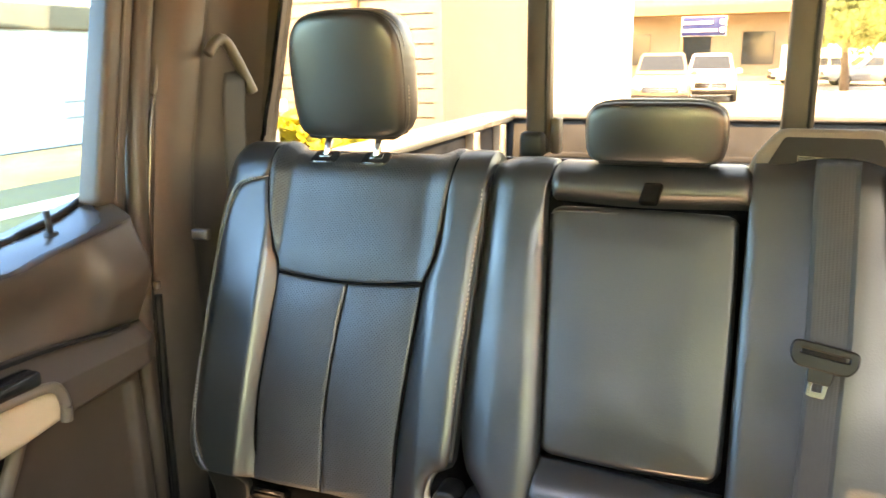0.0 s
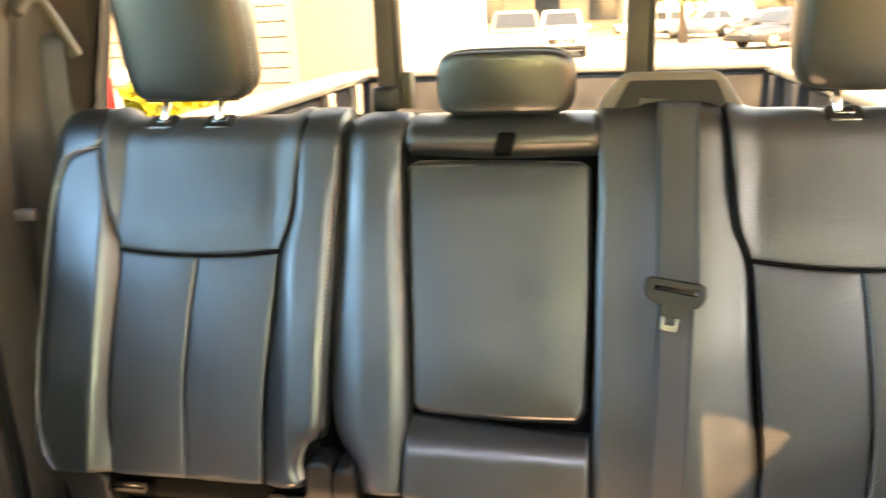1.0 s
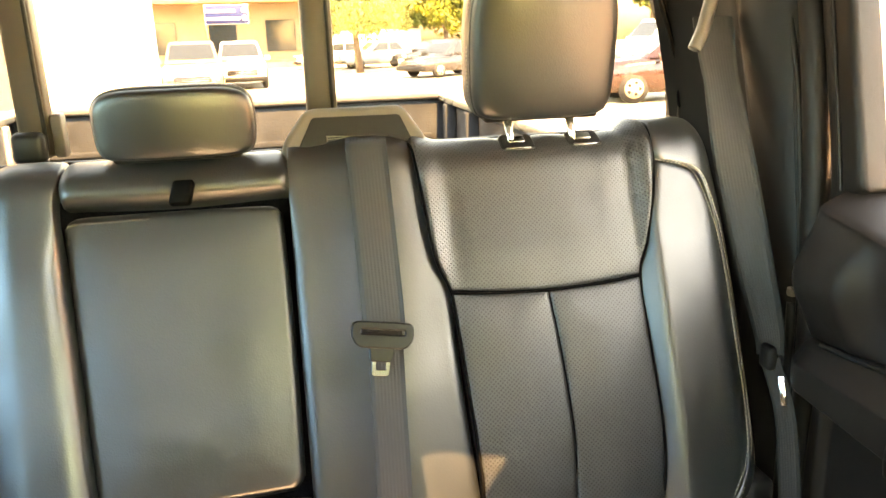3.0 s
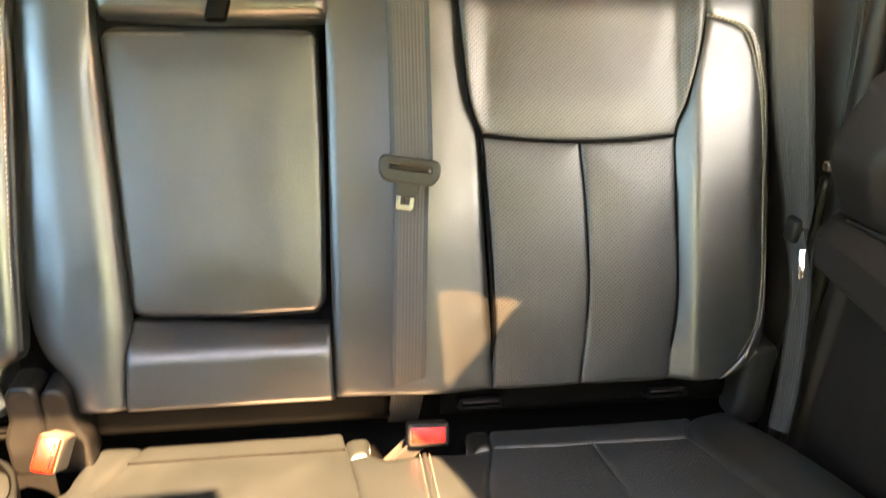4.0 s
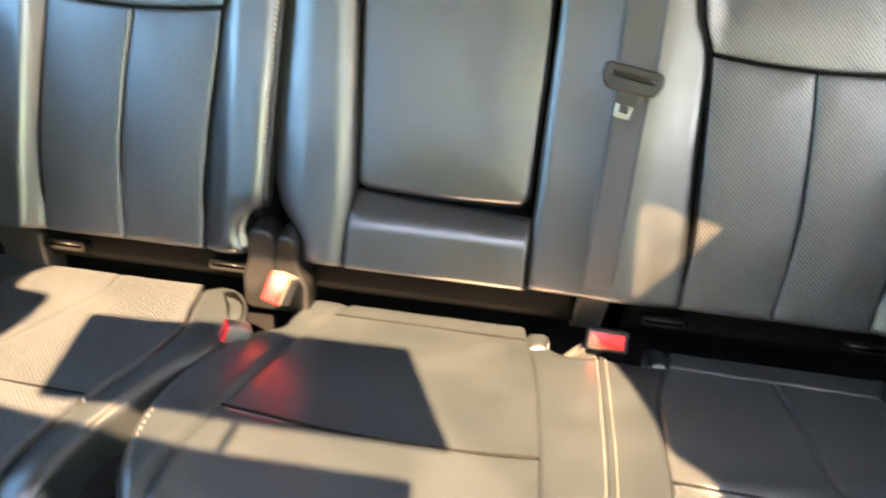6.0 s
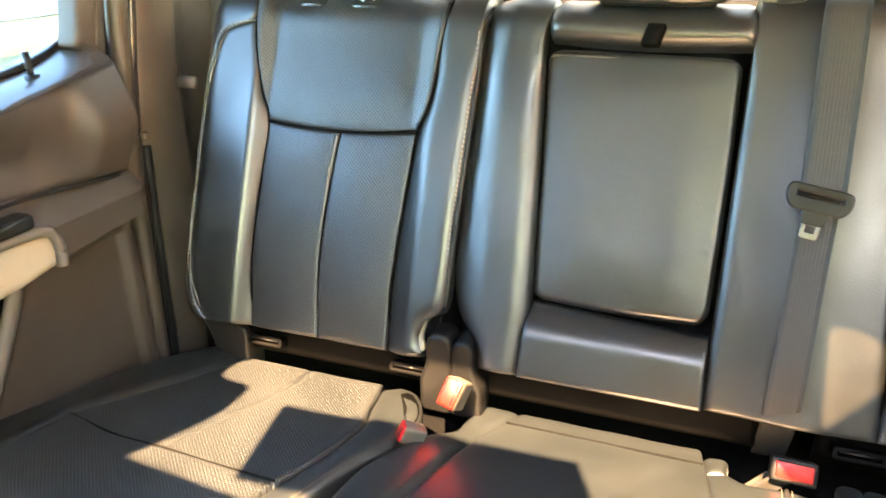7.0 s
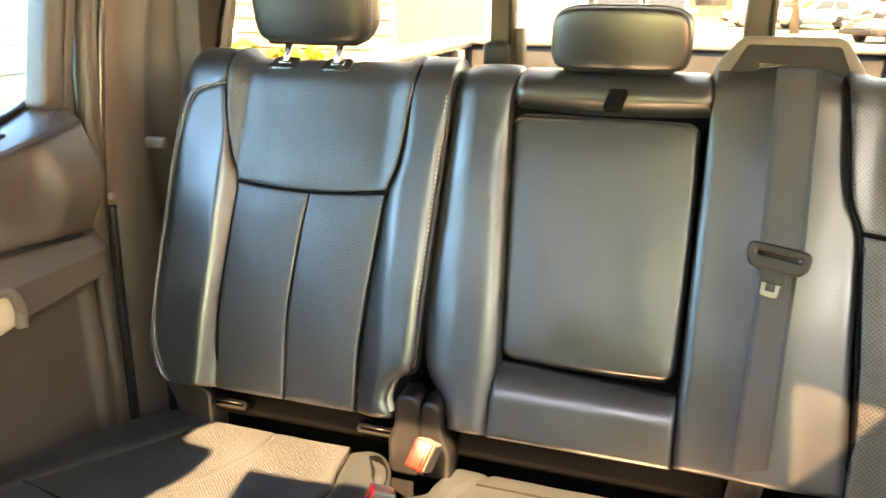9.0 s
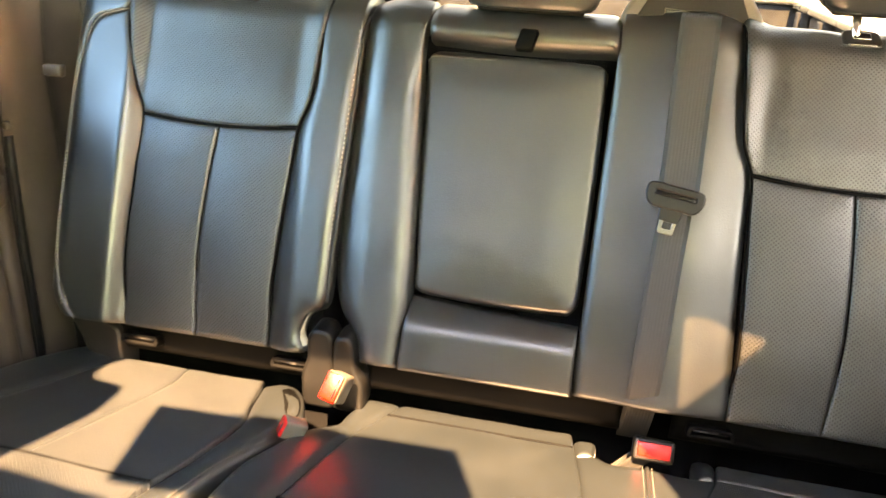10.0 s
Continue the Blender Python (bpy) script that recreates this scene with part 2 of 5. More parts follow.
def tube(name, pts, r, mat, parent=None, sides=8, n=80, label="", closed=False):
    line = smooth_line(pts, n)
    bm = bmesh.new()
    rings = []
    for i, p in enumerate(line):
        if closed:
            d = Vector(line[(i + 1) % n] - line[i - 1])
        else:
            d = Vector(line[min(i + 1, n - 1)] - line[max(i - 1, 0)])
        q = d.to_track_quat("Z", "Y")
        rings.append([bm.verts.new(Vector(p) + q @ Vector((r * math.cos(2 * math.pi * k / sides), r * math.sin(2 * math.pi * k / sides), 0))) for k in range(sides)])
    for a, b in list(zip(rings, rings[1:])) + ([(rings[-1], rings[0])] if closed else []):
        for k in range(sides):
            bm.faces.new((a[k], a[(k + 1) % sides], b[(k + 1) % sides], b[k]))
    if not closed:
        bm.faces.new(rings[0])
        bm.faces.new(rings[-1])
    return part(name, bm, mat, parent, label)


def stitches(name, lines, mat, parent, length=0.0046, gap=0.0016, thick=0.0010):
    """Rows of short raised threads along the given 3D lines, in one mesh."""
    verts, faces = [], []
    for pts in lines:
        dense = smooth_line(pts, 400)
        s = np.r_[0, np.cumsum(np.linalg.norm(np.diff(dense, axis=0), axis=1))]
        n = int(s[-1] / (length + gap))
        for i in range(n):
            a, b = i * (length + gap), i * (length + gap) + length
            pa, pb = (np.array([np.interp(x, s, dense[:, k]) for k in range(3)]) for x in (a, b))
            q = Vector(pb - pa).to_track_quat("Z", "Y")
            o = len(verts)
            for p, f in ((pa, 0.6), ((pa + pb) / 2, 1.0), (pb, 0.6)):
                verts += [tuple(Vector(p) + q @ Vector((thick * f * cx, thick * f * cy, 0))) for cx, cy in ((1, 0), (0, 1), (-1, 0), (0, -1))]
            for k in range(2):
                faces += [(o + 4 * k + j, o + 4 * k + (j + 1) % 4, o + 4 * k + 4 + (j + 1) % 4, o + 4 * k + 4 + j) for j in range(4)]
    me = bpy.data.meshes.new(name)
    me.from_pydata(verts, [], faces)
    return tagged(link_mesh(name, me, mat, parent), kind="stuff")


def ribbon(name, rows, width, mat, parent, thick=0.0014, n=70, label=""):
    """A belt: rows of (centre, across) along its run; metre-sized UV along it."""
    c = smooth_line([r[0] for r in rows], n)
    a = smooth_line([r[1] for r in rows], n)
    s = np.r_[0, np.cumsum(np.linalg.norm(np.diff(c, axis=0), axis=1))]
    cols = 7
    verts, uvs, faces = [], [], []
    for i in range(n):
        across = Vector(a[i]).normalized()
        along = Vector(c[min(i + 1, n - 1)] - c[max(i - 1, 0)]).normalized()
        nrm = across.cross(along)
        for side in (1, -1):
            for k in range(cols):
                x = (k / (cols - 1) - 0.5) * width
                edge = 0.55 if k in (0, cols - 1) else 1.0
                verts.append(tuple(Vector(c[i]) + across * x + nrm * side * thick * edge))
                uvs.append((x, s[i]))
    w = 2 * cols
    for i in range(n - 1):
        for k in range(cols - 1):
            faces.append((i * w + k, i * w + k + 1, (i + 1) * w + k + 1, (i + 1) * w + k))
            faces.append((i * w + cols + k + 1, i * w + cols + k, (i + 1) * w + cols + k, (i + 1) * w + cols + k + 1))
        for k in (0, cols - 1):
            faces.append((i * w + k, (i + 1) * w + k, (i + 1) * w + cols + k, i * w + cols + k))
    me = bpy.data.meshes.new(name)
    me.from_pydata(verts, [], faces)
    layer = me.uv_layers.new(name="UVMap")
    idx = np.empty(len(me.loops), dtype=np.int32)
    me.loops.foreach_get("vertex_index", idx)
    layer.data.foreach_set("uv", np.array(uvs, np.float32)[idx].ravel())
    return link_mesh(name, me, mat, parent, True, label)


def plate(name, outline, holes, z0, z1, mat, parent=None, matrix=None, bevel=0.0, label="", res=6):
    """A flat piece with holes, from closed outlines, z0 to z1 thick; matrix lays it into the world."""
    cu = bpy.data.curves.new(name, "CURVE")
    cu.dimensions, cu.fill_mode, cu.extrude = "2D", "BOTH", (z1 - z0) / 2 - bevel
    cu.bevel_depth, cu.bevel_resolution = bevel, 2
    for loop in (outline, *holes):
        sp = cu.splines.new("POLY")
        sp.points.add(len(loop) - 1)
        for p, (x, y) in zip(sp.points, loop):
            p.co = (x, y, 0, 1)
        sp.use_cyclic_u = True
    tmp = bpy.data.objects.new(name, cu)
    scene.collection.objects.link(tmp)
    me = bpy.data.meshes.new_from_object(tmp.evaluated_get(bpy.context.evaluated_depsgraph_get()))
    bpy.data.objects.remove(tmp)
    bpy.data.curves.remove(cu)
    me.transform((matrix or Matrix()) @ Matrix.Translation((0, 0, (z0 + z1) / 2)))
    return link_mesh(name, me, mat, parent, False, label)


def round_loop(pts, r, seg=6):
    """A closed polygon with its corners rounded."""
    out = []
    n = len(pts)
    for i in range(n):
        p, a, b = Vector(pts[i]), Vector(pts[i - 1]), Vector(pts[(i + 1) % n])
        k = min(r, (a - p).length * 0.45, (b - p).length * 0.45)
        s, e = p + (a - p).normalized() * k, p + (b - p).normalized() * k
        for j in range(seg + 1):
            t = j / seg
            out.append(tuple((1 - t) ** 2 * s + 2 * t * (1 - t) * p + t * t * e))
    return out


# ------------------------------------------------------------------ the bench: two sloping surfaces
REC, SLOPE = radians(21.5), radians(7.5)
SR, CR = math.sin(REC), math.cos(REC)
SS, CS = math.sin(SLOPE), math.cos(SLOPE)
TOP, TOP_R = 0.530, 0.025  # where the seat back starts to roll over, and how tightly
FRONT, FRONT_R = 0.455, 0.075
LOW = 0.006


def on_back(u, v, w):
    """Across, up along the seat back, out towards the front."""
    if v > TOP:
        a = min((v - TOP) / 0.055, 2.2)
        r = TOP_R + w
        v, w = TOP + r * math.sin(a), r * math.cos(a) - TOP_R
    elif v < LOW:
        v, w = LOW + (v - LOW) * 0.15, w - (LOW - v)
    return Vector((u, v * SR - w * CR, 0.40 + v * CR + w * SR))


def flat_back(u, v, w):
    return Vector((u, v * SR - w * CR, 0.40 + v * CR + w * SR))


def on_cushion(x, v, h):
    """Across, forward along the cushion from its rear edge, up from it."""
    if v > FRONT:
        a = min((v - FRONT) / FRONT_R, 1.75)
        r = FRONT_R + h
        v, h = FRONT + r * math.sin(a), r * math.cos(a) - FRONT_R
    elif v < 0.02:
        a = min((0.02 - v) / 0.03, 1.6)
        r = 0.03 + h
        v, h = 0.02 - r * math.sin(a), r * math.cos(a) - 0.03
    return Vector((x, -v * CS + h * SS, 0.34 + v * SS + h * CS))


def on_middle(x, v, h):
    """The middle cushion reaches further under the backrest."""
    if v < 0.0:
        a = min(-v / 0.03, 1.6)
        r = 0.03 + h
        v, h = -r * math.sin(a), r * math.cos(a) - 0.03
        return Vector((x, -v * CS + h * SS, 0.34 + v * SS + h * CS))
    if v < 0.02:
        return Vector((x, -v * CS + h * SS, 0.34 + v * SS + h * CS))
    return on_cushion(x, v, h)


def ease(t):
    """0 to 1 with soft ends."""
    t = min(max(t, 0), 1)
    return t * t * (3 - 2 * t)


def bump(x, c, w):
    return math.exp(-((x - c) / w) ** 2)


# seat back of an outer place, built for the passenger side (x < 0); mirrored for the other
def seat_back_height(u, v):
    h = 0.030 + 0.019 * ease((-0.604 - u) / 0.030) + 0.015 * ease((u + 0.346) / 0.045) + 0.006 * math.sin(min(max(v / 0.5, 0), 1) * math.pi)
    if v > TOP - 0.02:
        h -= 0.007 * (bump(u, -0.551, 0.024) + bump(u, -0.452, 0.024)) * bump(v, TOP + 0.055, 0.025)
    if u < -0.705:
        h -= 0.055 * min((-0.705 - u) / 0.06, 1.2) ** 2
    return h


def outer_back(side, parent):
    """The panels of an outer seat back: perforated yoke and lower halves between plain bolsters."""
    if side < 0:
        fx = lambda u: u
    else:
        fx = lambda u: -u * 1.03 + 0.014
    if side < 0:
        place = lambda u, v, w: on_back(u, v - 0.012 * ease((0.12 - v) / 0.12) * ease((-0.30 - u) / 0.2), w)
    else:
        place = lambda u, v, w: on_back(fx(u), v, w)
    H = seat_back_height
    end = TOP + 0.11
    seam_out = [(-0.597, -0.02), (-0.603, 0.06), (-0.610, 0.14), (-0.607, 0.264), (-0.605, 0.360)]
    seam_out_up = [(-0.605, 0.360), (-0.620, 0.410), (-0.640, 0.505), (-0.647, 0.575), (-0.647, end)]
    seam_in = [(-0.343, -0.02), (-0.347, 0.08), (-0.346, 0.155), (-0.337, 0.302), (-0.332, 0.362)]
    seam_in_up = [(-0.332, 0.362), (-0.314, 0.412), (-0.305, 0.502), (-0.298, 0.565), (-0.296, end)]
    mid = [(-0.466, -0.02), (-0.480, 0.117), (-0.477, 0.250), (-0.468, 0.352)]
    cross_l, cross_r = [(-0.605, 0.360), (-0.540, 0.354), (-0.468, 0.352)], [(-0.468, 0.352), (-0.400, 0.355), (-0.332, 0.362)]
    seam2 = [(-0.668, 0.006), (-0.700, 0.036), (-0.727, 0.085), (-0.738, 0.145), (-0.737, 0.225), (-0.734, 0.381), (-0.720, 0.460), (-0.700, 0.508), (-0.647, 0.526)]
    pad("upper_panel", parent, PERF, cross_l[:-1] + cross_r, seam_in_up, [(-0.647, end), (-0.470, end), (-0.296, end)], seam_out_up, place, H, 40, 44, puff=0.006)
    pad("lower_panel", parent, PERF, [(-0.597, -0.02), (-0.466, -0.02)], mid, cross_l, seam_out, place, H, 26, 44, puff=0.005)
    pad("lower_panel", parent, PERF, [(-0.466, -0.02), (-0.343, -0.02)], seam_in, cross_r, mid, place, H, 26, 44, puff=0.005)
    full_in = seam_in + seam_in_up[1:]
    inner = [(-0.275, 0.010), (-0.286, 0.038), (-0.277, 0.071), (-0.251, 0.092), (-0.249, 0.214), (-0.246, 0.346), (-0.244, 0.452), (-0.242, 0.531), (-0.240, end)] if side < 0 else [
        (-0.339, -0.02)]
    if side < 0:
        pad("inner_bolster", parent, LEATHER, [(-0.343, -0.02), (-0.275, 0.010)], inner, [(-0.296, end), (-0.240, end)], full_in, place, H, 24, 60, roll=0.020, depth=0.012, flat_top=True)
    for name, line, r in (("seam", full_in, 0.0022), ("seam", seam_out + seam_out_up[1:], 0.0022), ("seam", mid, 0.0014), ("cross_seam", cross_l[:-1] + cross_r, 0.0034)):
        tube(name, [tuple(place(u, v, H(u, v) - 0.0020)) for u, v in line], r, MATTE, parent, sides=6)
    pad("outer_bolster", parent, LEATHER, [(-0.668, 0.006), (-0.635, -0.012), (-0.597, -0.02)], seam_out + [(-0.620, 0.410), (-0.640, 0.505), (-0.647, 0.526)],
        [(-0.700, 0.508), (-0.674, 0.519), (-0.647, 0.526)], seam2[:-1], place, H, 26, 60, roll=0.012, depth=0.006)
    rim = [(-0.664, 0.000), (-0.710, 0.026), (-0.750, 0.072), (-0.767, 0.118), (-0.771, 0.165), (-0.770, 0.250), (-0.762, 0.360), (-0.752, 0.440), (-0.735, 0.520), (-0.712, end)]
    pad("side_panel", parent, LEATHER, [(-0.664, 0.000), (-0.668, 0.006)], seam2 + [(-0.647, 0.575), (-0.647, end)], [(-0.712, end), (-0.647, end)], rim, place, H, 16, 60, roll=0.006, depth=0.004, skirt=0.10)
    lines = []
    for off in (0.006, -0.006):
        lines.append([tuple(place(u + off, v, H(u + off, v) + 0.0005)) for u, v in seam2[1:]])
    if side < 0:
        stitches("edge_stitching", [[tuple(place(u - 0.0040, v, H(u - 0.0040, v) - 0.0052 + 0.0045 * ease((v - 0.43) / 0.08))) for u, v in inner[3:-1]]], THREAD, parent, 0.0046, 0.0030, 0.0009)
    stitches("stitching", lines, THREAD, parent)
    if side < 0:
        tube("piping", [tuple(place(u + 0.001, v, H(u, v) - 0.012)) for u, v in inner[3:]], 0.0042, BLACK, parent)
        # bare foam lip that shows at the lower inner corner
        tube("foam_lip", [tuple(flat_back(u, v, 0.030)) for u, v in ((-0.258, 0.094), (-0.274, 0.088), (-0.287, 0.066), (-0.290, 0.040), (-0.280, 0.018))], 0.0085, CREAM, parent, label="pale trim lip")
    for u in (-0.551, -0.452):
        g = place(u, TOP + 0.042, H(u, TOP) + 0.001)
        m = Matrix.Translation(g) @ Euler((radians(30), 0, 0)).to_matrix().to_4x4()
        guide = plate("post_guide", round_loop([(-0.025, -0.015), (0.025, -0.015), (0.022, 0.016), (-0.022, 0.016)], 0.008), [], -0.012, 0.005, BEZEL, parent, m, 0.003, "dark post guide")
        b = box(-0.019, 0.019, -0.0165, -0.0125, -0.004, 0.0055, 0.0012)
        b.transform(m)
        part("front_lip", b, STEEL, guide, "bright guide lip")
        b = box(-0.012, 0.012, -0.004, 0.010, 0.004, 0.0075, 0.0015)
        b.transform(m)
        part("collar", b, STEEL, guide)
    # shell behind the upholstery
    xs = sorted((fx(-0.685), fx(-0.262)))
    b = bmesh.new()
    prof = [(0.02, 0.012), (0.49, 0.008), (0.545, -0.03), (0.54, -0.10), (0.02, -0.10)]
    for x in xs:
        b.faces.new([b.verts.new(flat_back(x, v, w)) for v, w in prof])
    b.verts.ensure_lookup_table()
    for k in range(5):
        j = (k + 1) % 5
        b.faces.new((b.verts[k], b.verts[j], b.verts[5 + j], b.verts[5 + k]))
    part("backing", b, CARPET, parent, "black carpeted backing", smooth=False)


# ------------------------------------------------------------------ rear seat backs
seat_left = thing("rear_seat", "narrow black leather rear seat with perforated inserts, partly sunlit", "seat", (-0.52, -0.25, 0.0), "rear seats")
outer_back(-1, seat_left)
seat_right = thing("rear_seat", "wide black leather rear seat with folded centre armrest", "seat", (0.27, -0.25, 0.0), "rear seats")
outer_back(1, seat_right)


def centre_height(u, v):
    h = 0.026 + 0.011 * ease((u + 0.252) / 0.06) * (1 if u < 0 else 0) + 0.015 * bump(u, 0.275, 0.065)
    return h


END = TOP + 0.11
c_left = [(-0.184, -0.02), (-0.200, 0.045), (-0.234, 0.090), (-0.249, 0.165), (-0.249, 0.304), (-0.244, 0.438), (-0.238, 0.527), (-0.234, END)]
a_left = [(-0.126, -0.02), (-0.124, 0.056), (-0.122, 0.130), (-0.134, 0.320), (-0.146, 0.508), (-0.140, 0.560), (-0.140, END)]
pad("left_bolster", seat_right, LEATHER, [(-0.184, -0.02), (-0.126, -0.02)], a_left, [(-0.234, END), (-0.140, END)], c_left, on_back, centre_height, 30, 64, roll=0.030, depth=0.016, flat_top=True)


def on_belt_side(u, v, w):
    """The bolster behind the belt stands a little taller than the rest."""
    t = min(max((v - 0.40) / 0.13, 0), 1)
    return on_back(u, v, w) + Vector((0, 0.005, 0.013 + 0.06 * (0.24 - u))) * t * t * (3 - 2 * t)


r_in = [(0.370, -0.02), (0.370, 0.057), (0.362, 0.200), (0.358, 0.355), (0.346, 0.410), (0.330, 0.480), (0.322, 0.565), (0.322, END)]
a_right = [(0.148, -0.02), (0.145, 0.050), (0.146, 0.130), (0.147, 0.320), (0.149, 0.512), (0.151, 0.560), (0.151, END)]
pad("belt_bolster", seat_right, LEATHER, [(0.148, -0.02), (0.370, -0.02)], r_in, [(0.151, END), (0.322, END)], a_right, on_belt_side, centre_height, 40, 64, roll=0.016, depth=0.010, flat_top=True)


def crest_height(u, v):
    return 0.034 + 0.010 * bump(v, 0.537, 0.028)


pad("crest_pad", seat_right, LEATHER, [(-0.136, 0.519), (0.0, 0.514), (0.150, 0.518)], [(0.150, 0.518), (0.152, 0.55), (0.151, END)],
    [(-0.139, END), (0.151, END)], [(-0.136, 0.519), (-0.141, 0.55), (-0.139, END)], on_back, crest_height, 40, 26, roll=0.016, depth=0.018)
pad("lower_lip", seat_right, LEATHER, [(-0.125, -0.02), (0.147, -0.02)], [(0.147, -0.02), (0.144, 0.05), (0.143, 0.106)],
    [(-0.121, 0.120), (0.010, 0.112), (0.143, 0.106)], [(-0.125, -0.02), (-0.124, 0.056), (-0.121, 0.120)], on_back,
    lambda u, v: 0.040 - 0.035 * min(max((v - 0.068) / 0.046, 0), 1) ** 1.7, 40, 30, roll=0.006, depth=0.005)
b = bmesh.new()
prof = [(0.02, -0.030), (0.50, -0.030), (0.545, -0.045), (0.54, -0.10), (0.02, -0.10)]
for x in (-0.236, 0.40):
    b.faces.new([b.verts.new(flat_back(x, v, w)) for v, w in prof])
b.verts.ensure_lookup_table()
for k in range(5):
    j = (k + 1) % 5
    b.faces.new((b.verts[k], b.verts[j], b.verts[5 + j], b.verts[5 + k]))
part("backing", b, CARPET, seat_right, "black carpeted backing", smooth=False)

# folded armrest in its recess
arm = pad("armrest", seat_right, LEATHER,
    [(-0.118, 0.131), (-0.110, 0.1265), (-0.092, 0.1235), (0.012, 0.119), (0.112, 0.1205), (0.126, 0.1235), (0.1325, 0.1295)],
    [(0.1325, 0.1295), (0.1365, 0.138), (0.1385, 0.155), (0.141, 0.32), (0.1385, 0.480), (0.137, 0.494), (0.133, 0.502)],
    [(-0.138, 0.504), (-0.130, 0.508), (-0.112, 0.510), (0.0, 0.510), (0.110, 0.508), (0.125, 0.506), (0.133, 0.502)],
    [(-0.118, 0.131), (-0.1225, 0.140), (-0.124, 0.157), (-0.134, 0.32), (-0.143, 0.480), (-0.142, 0.495), (-0.138, 0.504)], flat_back,
    lambda u, v: 0.007, 48, 64, roll=0.011, depth=0.011, skirt=0.045, puff=0.004, label="black leather armrest folded up")
b = box(-0.0135, 0.0135, -0.010, 0.010, -0.016, 0.016, 0.004, 2)
for vtx in b.verts:
    x, y, z = vtx.co
    vtx.co = flat_back(0.013 + x + (0.004 if z > 0 else -0.002), 0.524 + z, 0.050 - y)
part("pull_strap", b, MATTE, arm, "black webbing pull strap")

# ------------------------------------------------------------------ rear seat cushions
NOSE = FRONT + 0.16


def cush_height(x, v):
    side = ease((x - 0.33) / 0.06) * (0.007 * bump(v, 0.312, 0.026) - 0.005 * bump(v, 0.337, 0.008) - 0.15 * max(v - 0.35, 0))
    return side - 0.012 + 0.014 * bump(x, -0.30, 0.045) + 0.012 * bump(x, -0.235, 0.040) + 0.012 * bump(x, -0.74, 0.06) + 0.012 * bump(x, 0.77, 0.06) + 0.010 * bump(x, 0.255, 0.075) + 0.006 * math.sin(min(max(v, 0) / 0.5, 1) * math.pi)


lc_in = [(-0.366, 0.0), (-0.352, 0.070), (-0.333, 0.149), (-0.345, 0.230), (-0.372, 0.320), (-0.385, 0.375), (-0.392, NOSE)]
lc_out = [(-0.640, 0.0), (-0.665, 0.100), (-0.700, 0.205), (-0.739, 0.305)]
lc_cross = [(-0.739, 0.305), (-0.650, 0.312), (-0.567, 0.312)]
lc_cross2 = [(-0.567, 0.312), (-0.470, 0.318), (-0.374, 0.322)]
lc_mid = [(-0.508, 0.0), (-0.504, 0.062), (-0.530, 0.190), (-0.567, 0.312)]
pad("insert_panel", seat_left, PERF, [(-0.506, -0.036), (-0.632, -0.036)], [(-0.632, -0.036)] + lc_out, [(-0.567, 0.312), (-0.650, 0.312), (-0.739, 0.305)], [(-0.506, -0.036)] + lc_mid, on_middle, cush_height, 24, 36, roll=0.010, depth=0.003, open_sides="t")
pad("insert_panel", seat_left, PERF, [(-0.368, -0.034), (-0.506, -0.036)], [(-0.506, -0.036)] + lc_mid, [(-0.374, 0.322), (-0.470, 0.318), (-0.567, 0.312)], [(-0.368, -0.034)] + lc_in[:5] + [(-0.374, 0.322)], on_middle, cush_height, 24, 34, roll=0.010, depth=0.003, open_sides="t")
pad("nose_panel", seat_left, PERF, [(-0.374, 0.322), (-0.567, 0.312), (-0.739, 0.305)], [(-0.739, 0.305), (-0.752, 0.40), (-0.748, NOSE)], [(-0.392, NOSE), (-0.748, NOSE)],
    [(-0.374, 0.322), (-0.385, 0.375), (-0.392, NOSE)], on_middle, cush_height, 40, 30, open_sides="b")
pad("outer_bolster", seat_left, LEATHER, [(-0.632, -0.036), (-0.715, -0.034)], [(-0.715, -0.034), (-0.728, 0.0), (-0.784, 0.130), (-0.820, 0.255), (-0.848, 0.350), (-0.846, 0.41), (-0.815, 0.48), (-0.790, NOSE)], [(-0.748, NOSE), (-0.790, NOSE)],
    [(-0.632, -0.036)] + lc_out + [(-0.752, 0.40), (-0.748, NOSE)], on_middle, cush_height, 18, 40, roll=0.022, depth=0.018, skirt=0.12)
lc_edge = [(-0.326, -0.004), (-0.289, 0.018), (-0.266, 0.060), (-0.253, 0.106), (-0.262, 0.140), (-0.262, 0.192), (-0.292, 0.262), (-0.312, 0.330), (-0.330, 0.400), (-0.336, NOSE)]
lobe = pad("inner_bolster", seat_left, LEATHER, [(-0.326, -0.004), (-0.366, 0.0)], lc_in, [(-0.336, NOSE), (-0.392, NOSE)], lc_edge, on_middle, cush_height, 20, 50, roll=0.024, depth=0.020, skirt=0.12)
stitches("stitching", [[tuple(on_cushion(x - o, v, cush_height(x, v) - d)) for x, v in lc_edge[5:-1]] for o, d in ((0.0045, 0.009), (0.0100, 0.004))]
         + [[tuple(on_cushion(x, v, cush_height(x, v) - 0.002)) for x, v in ((-0.720, 0.10), (-0.760, 0.20), (-0.800, 0.33), (-0.812, 0.39), (-0.790, 0.44))]], SUNTHREAD, seat_left)

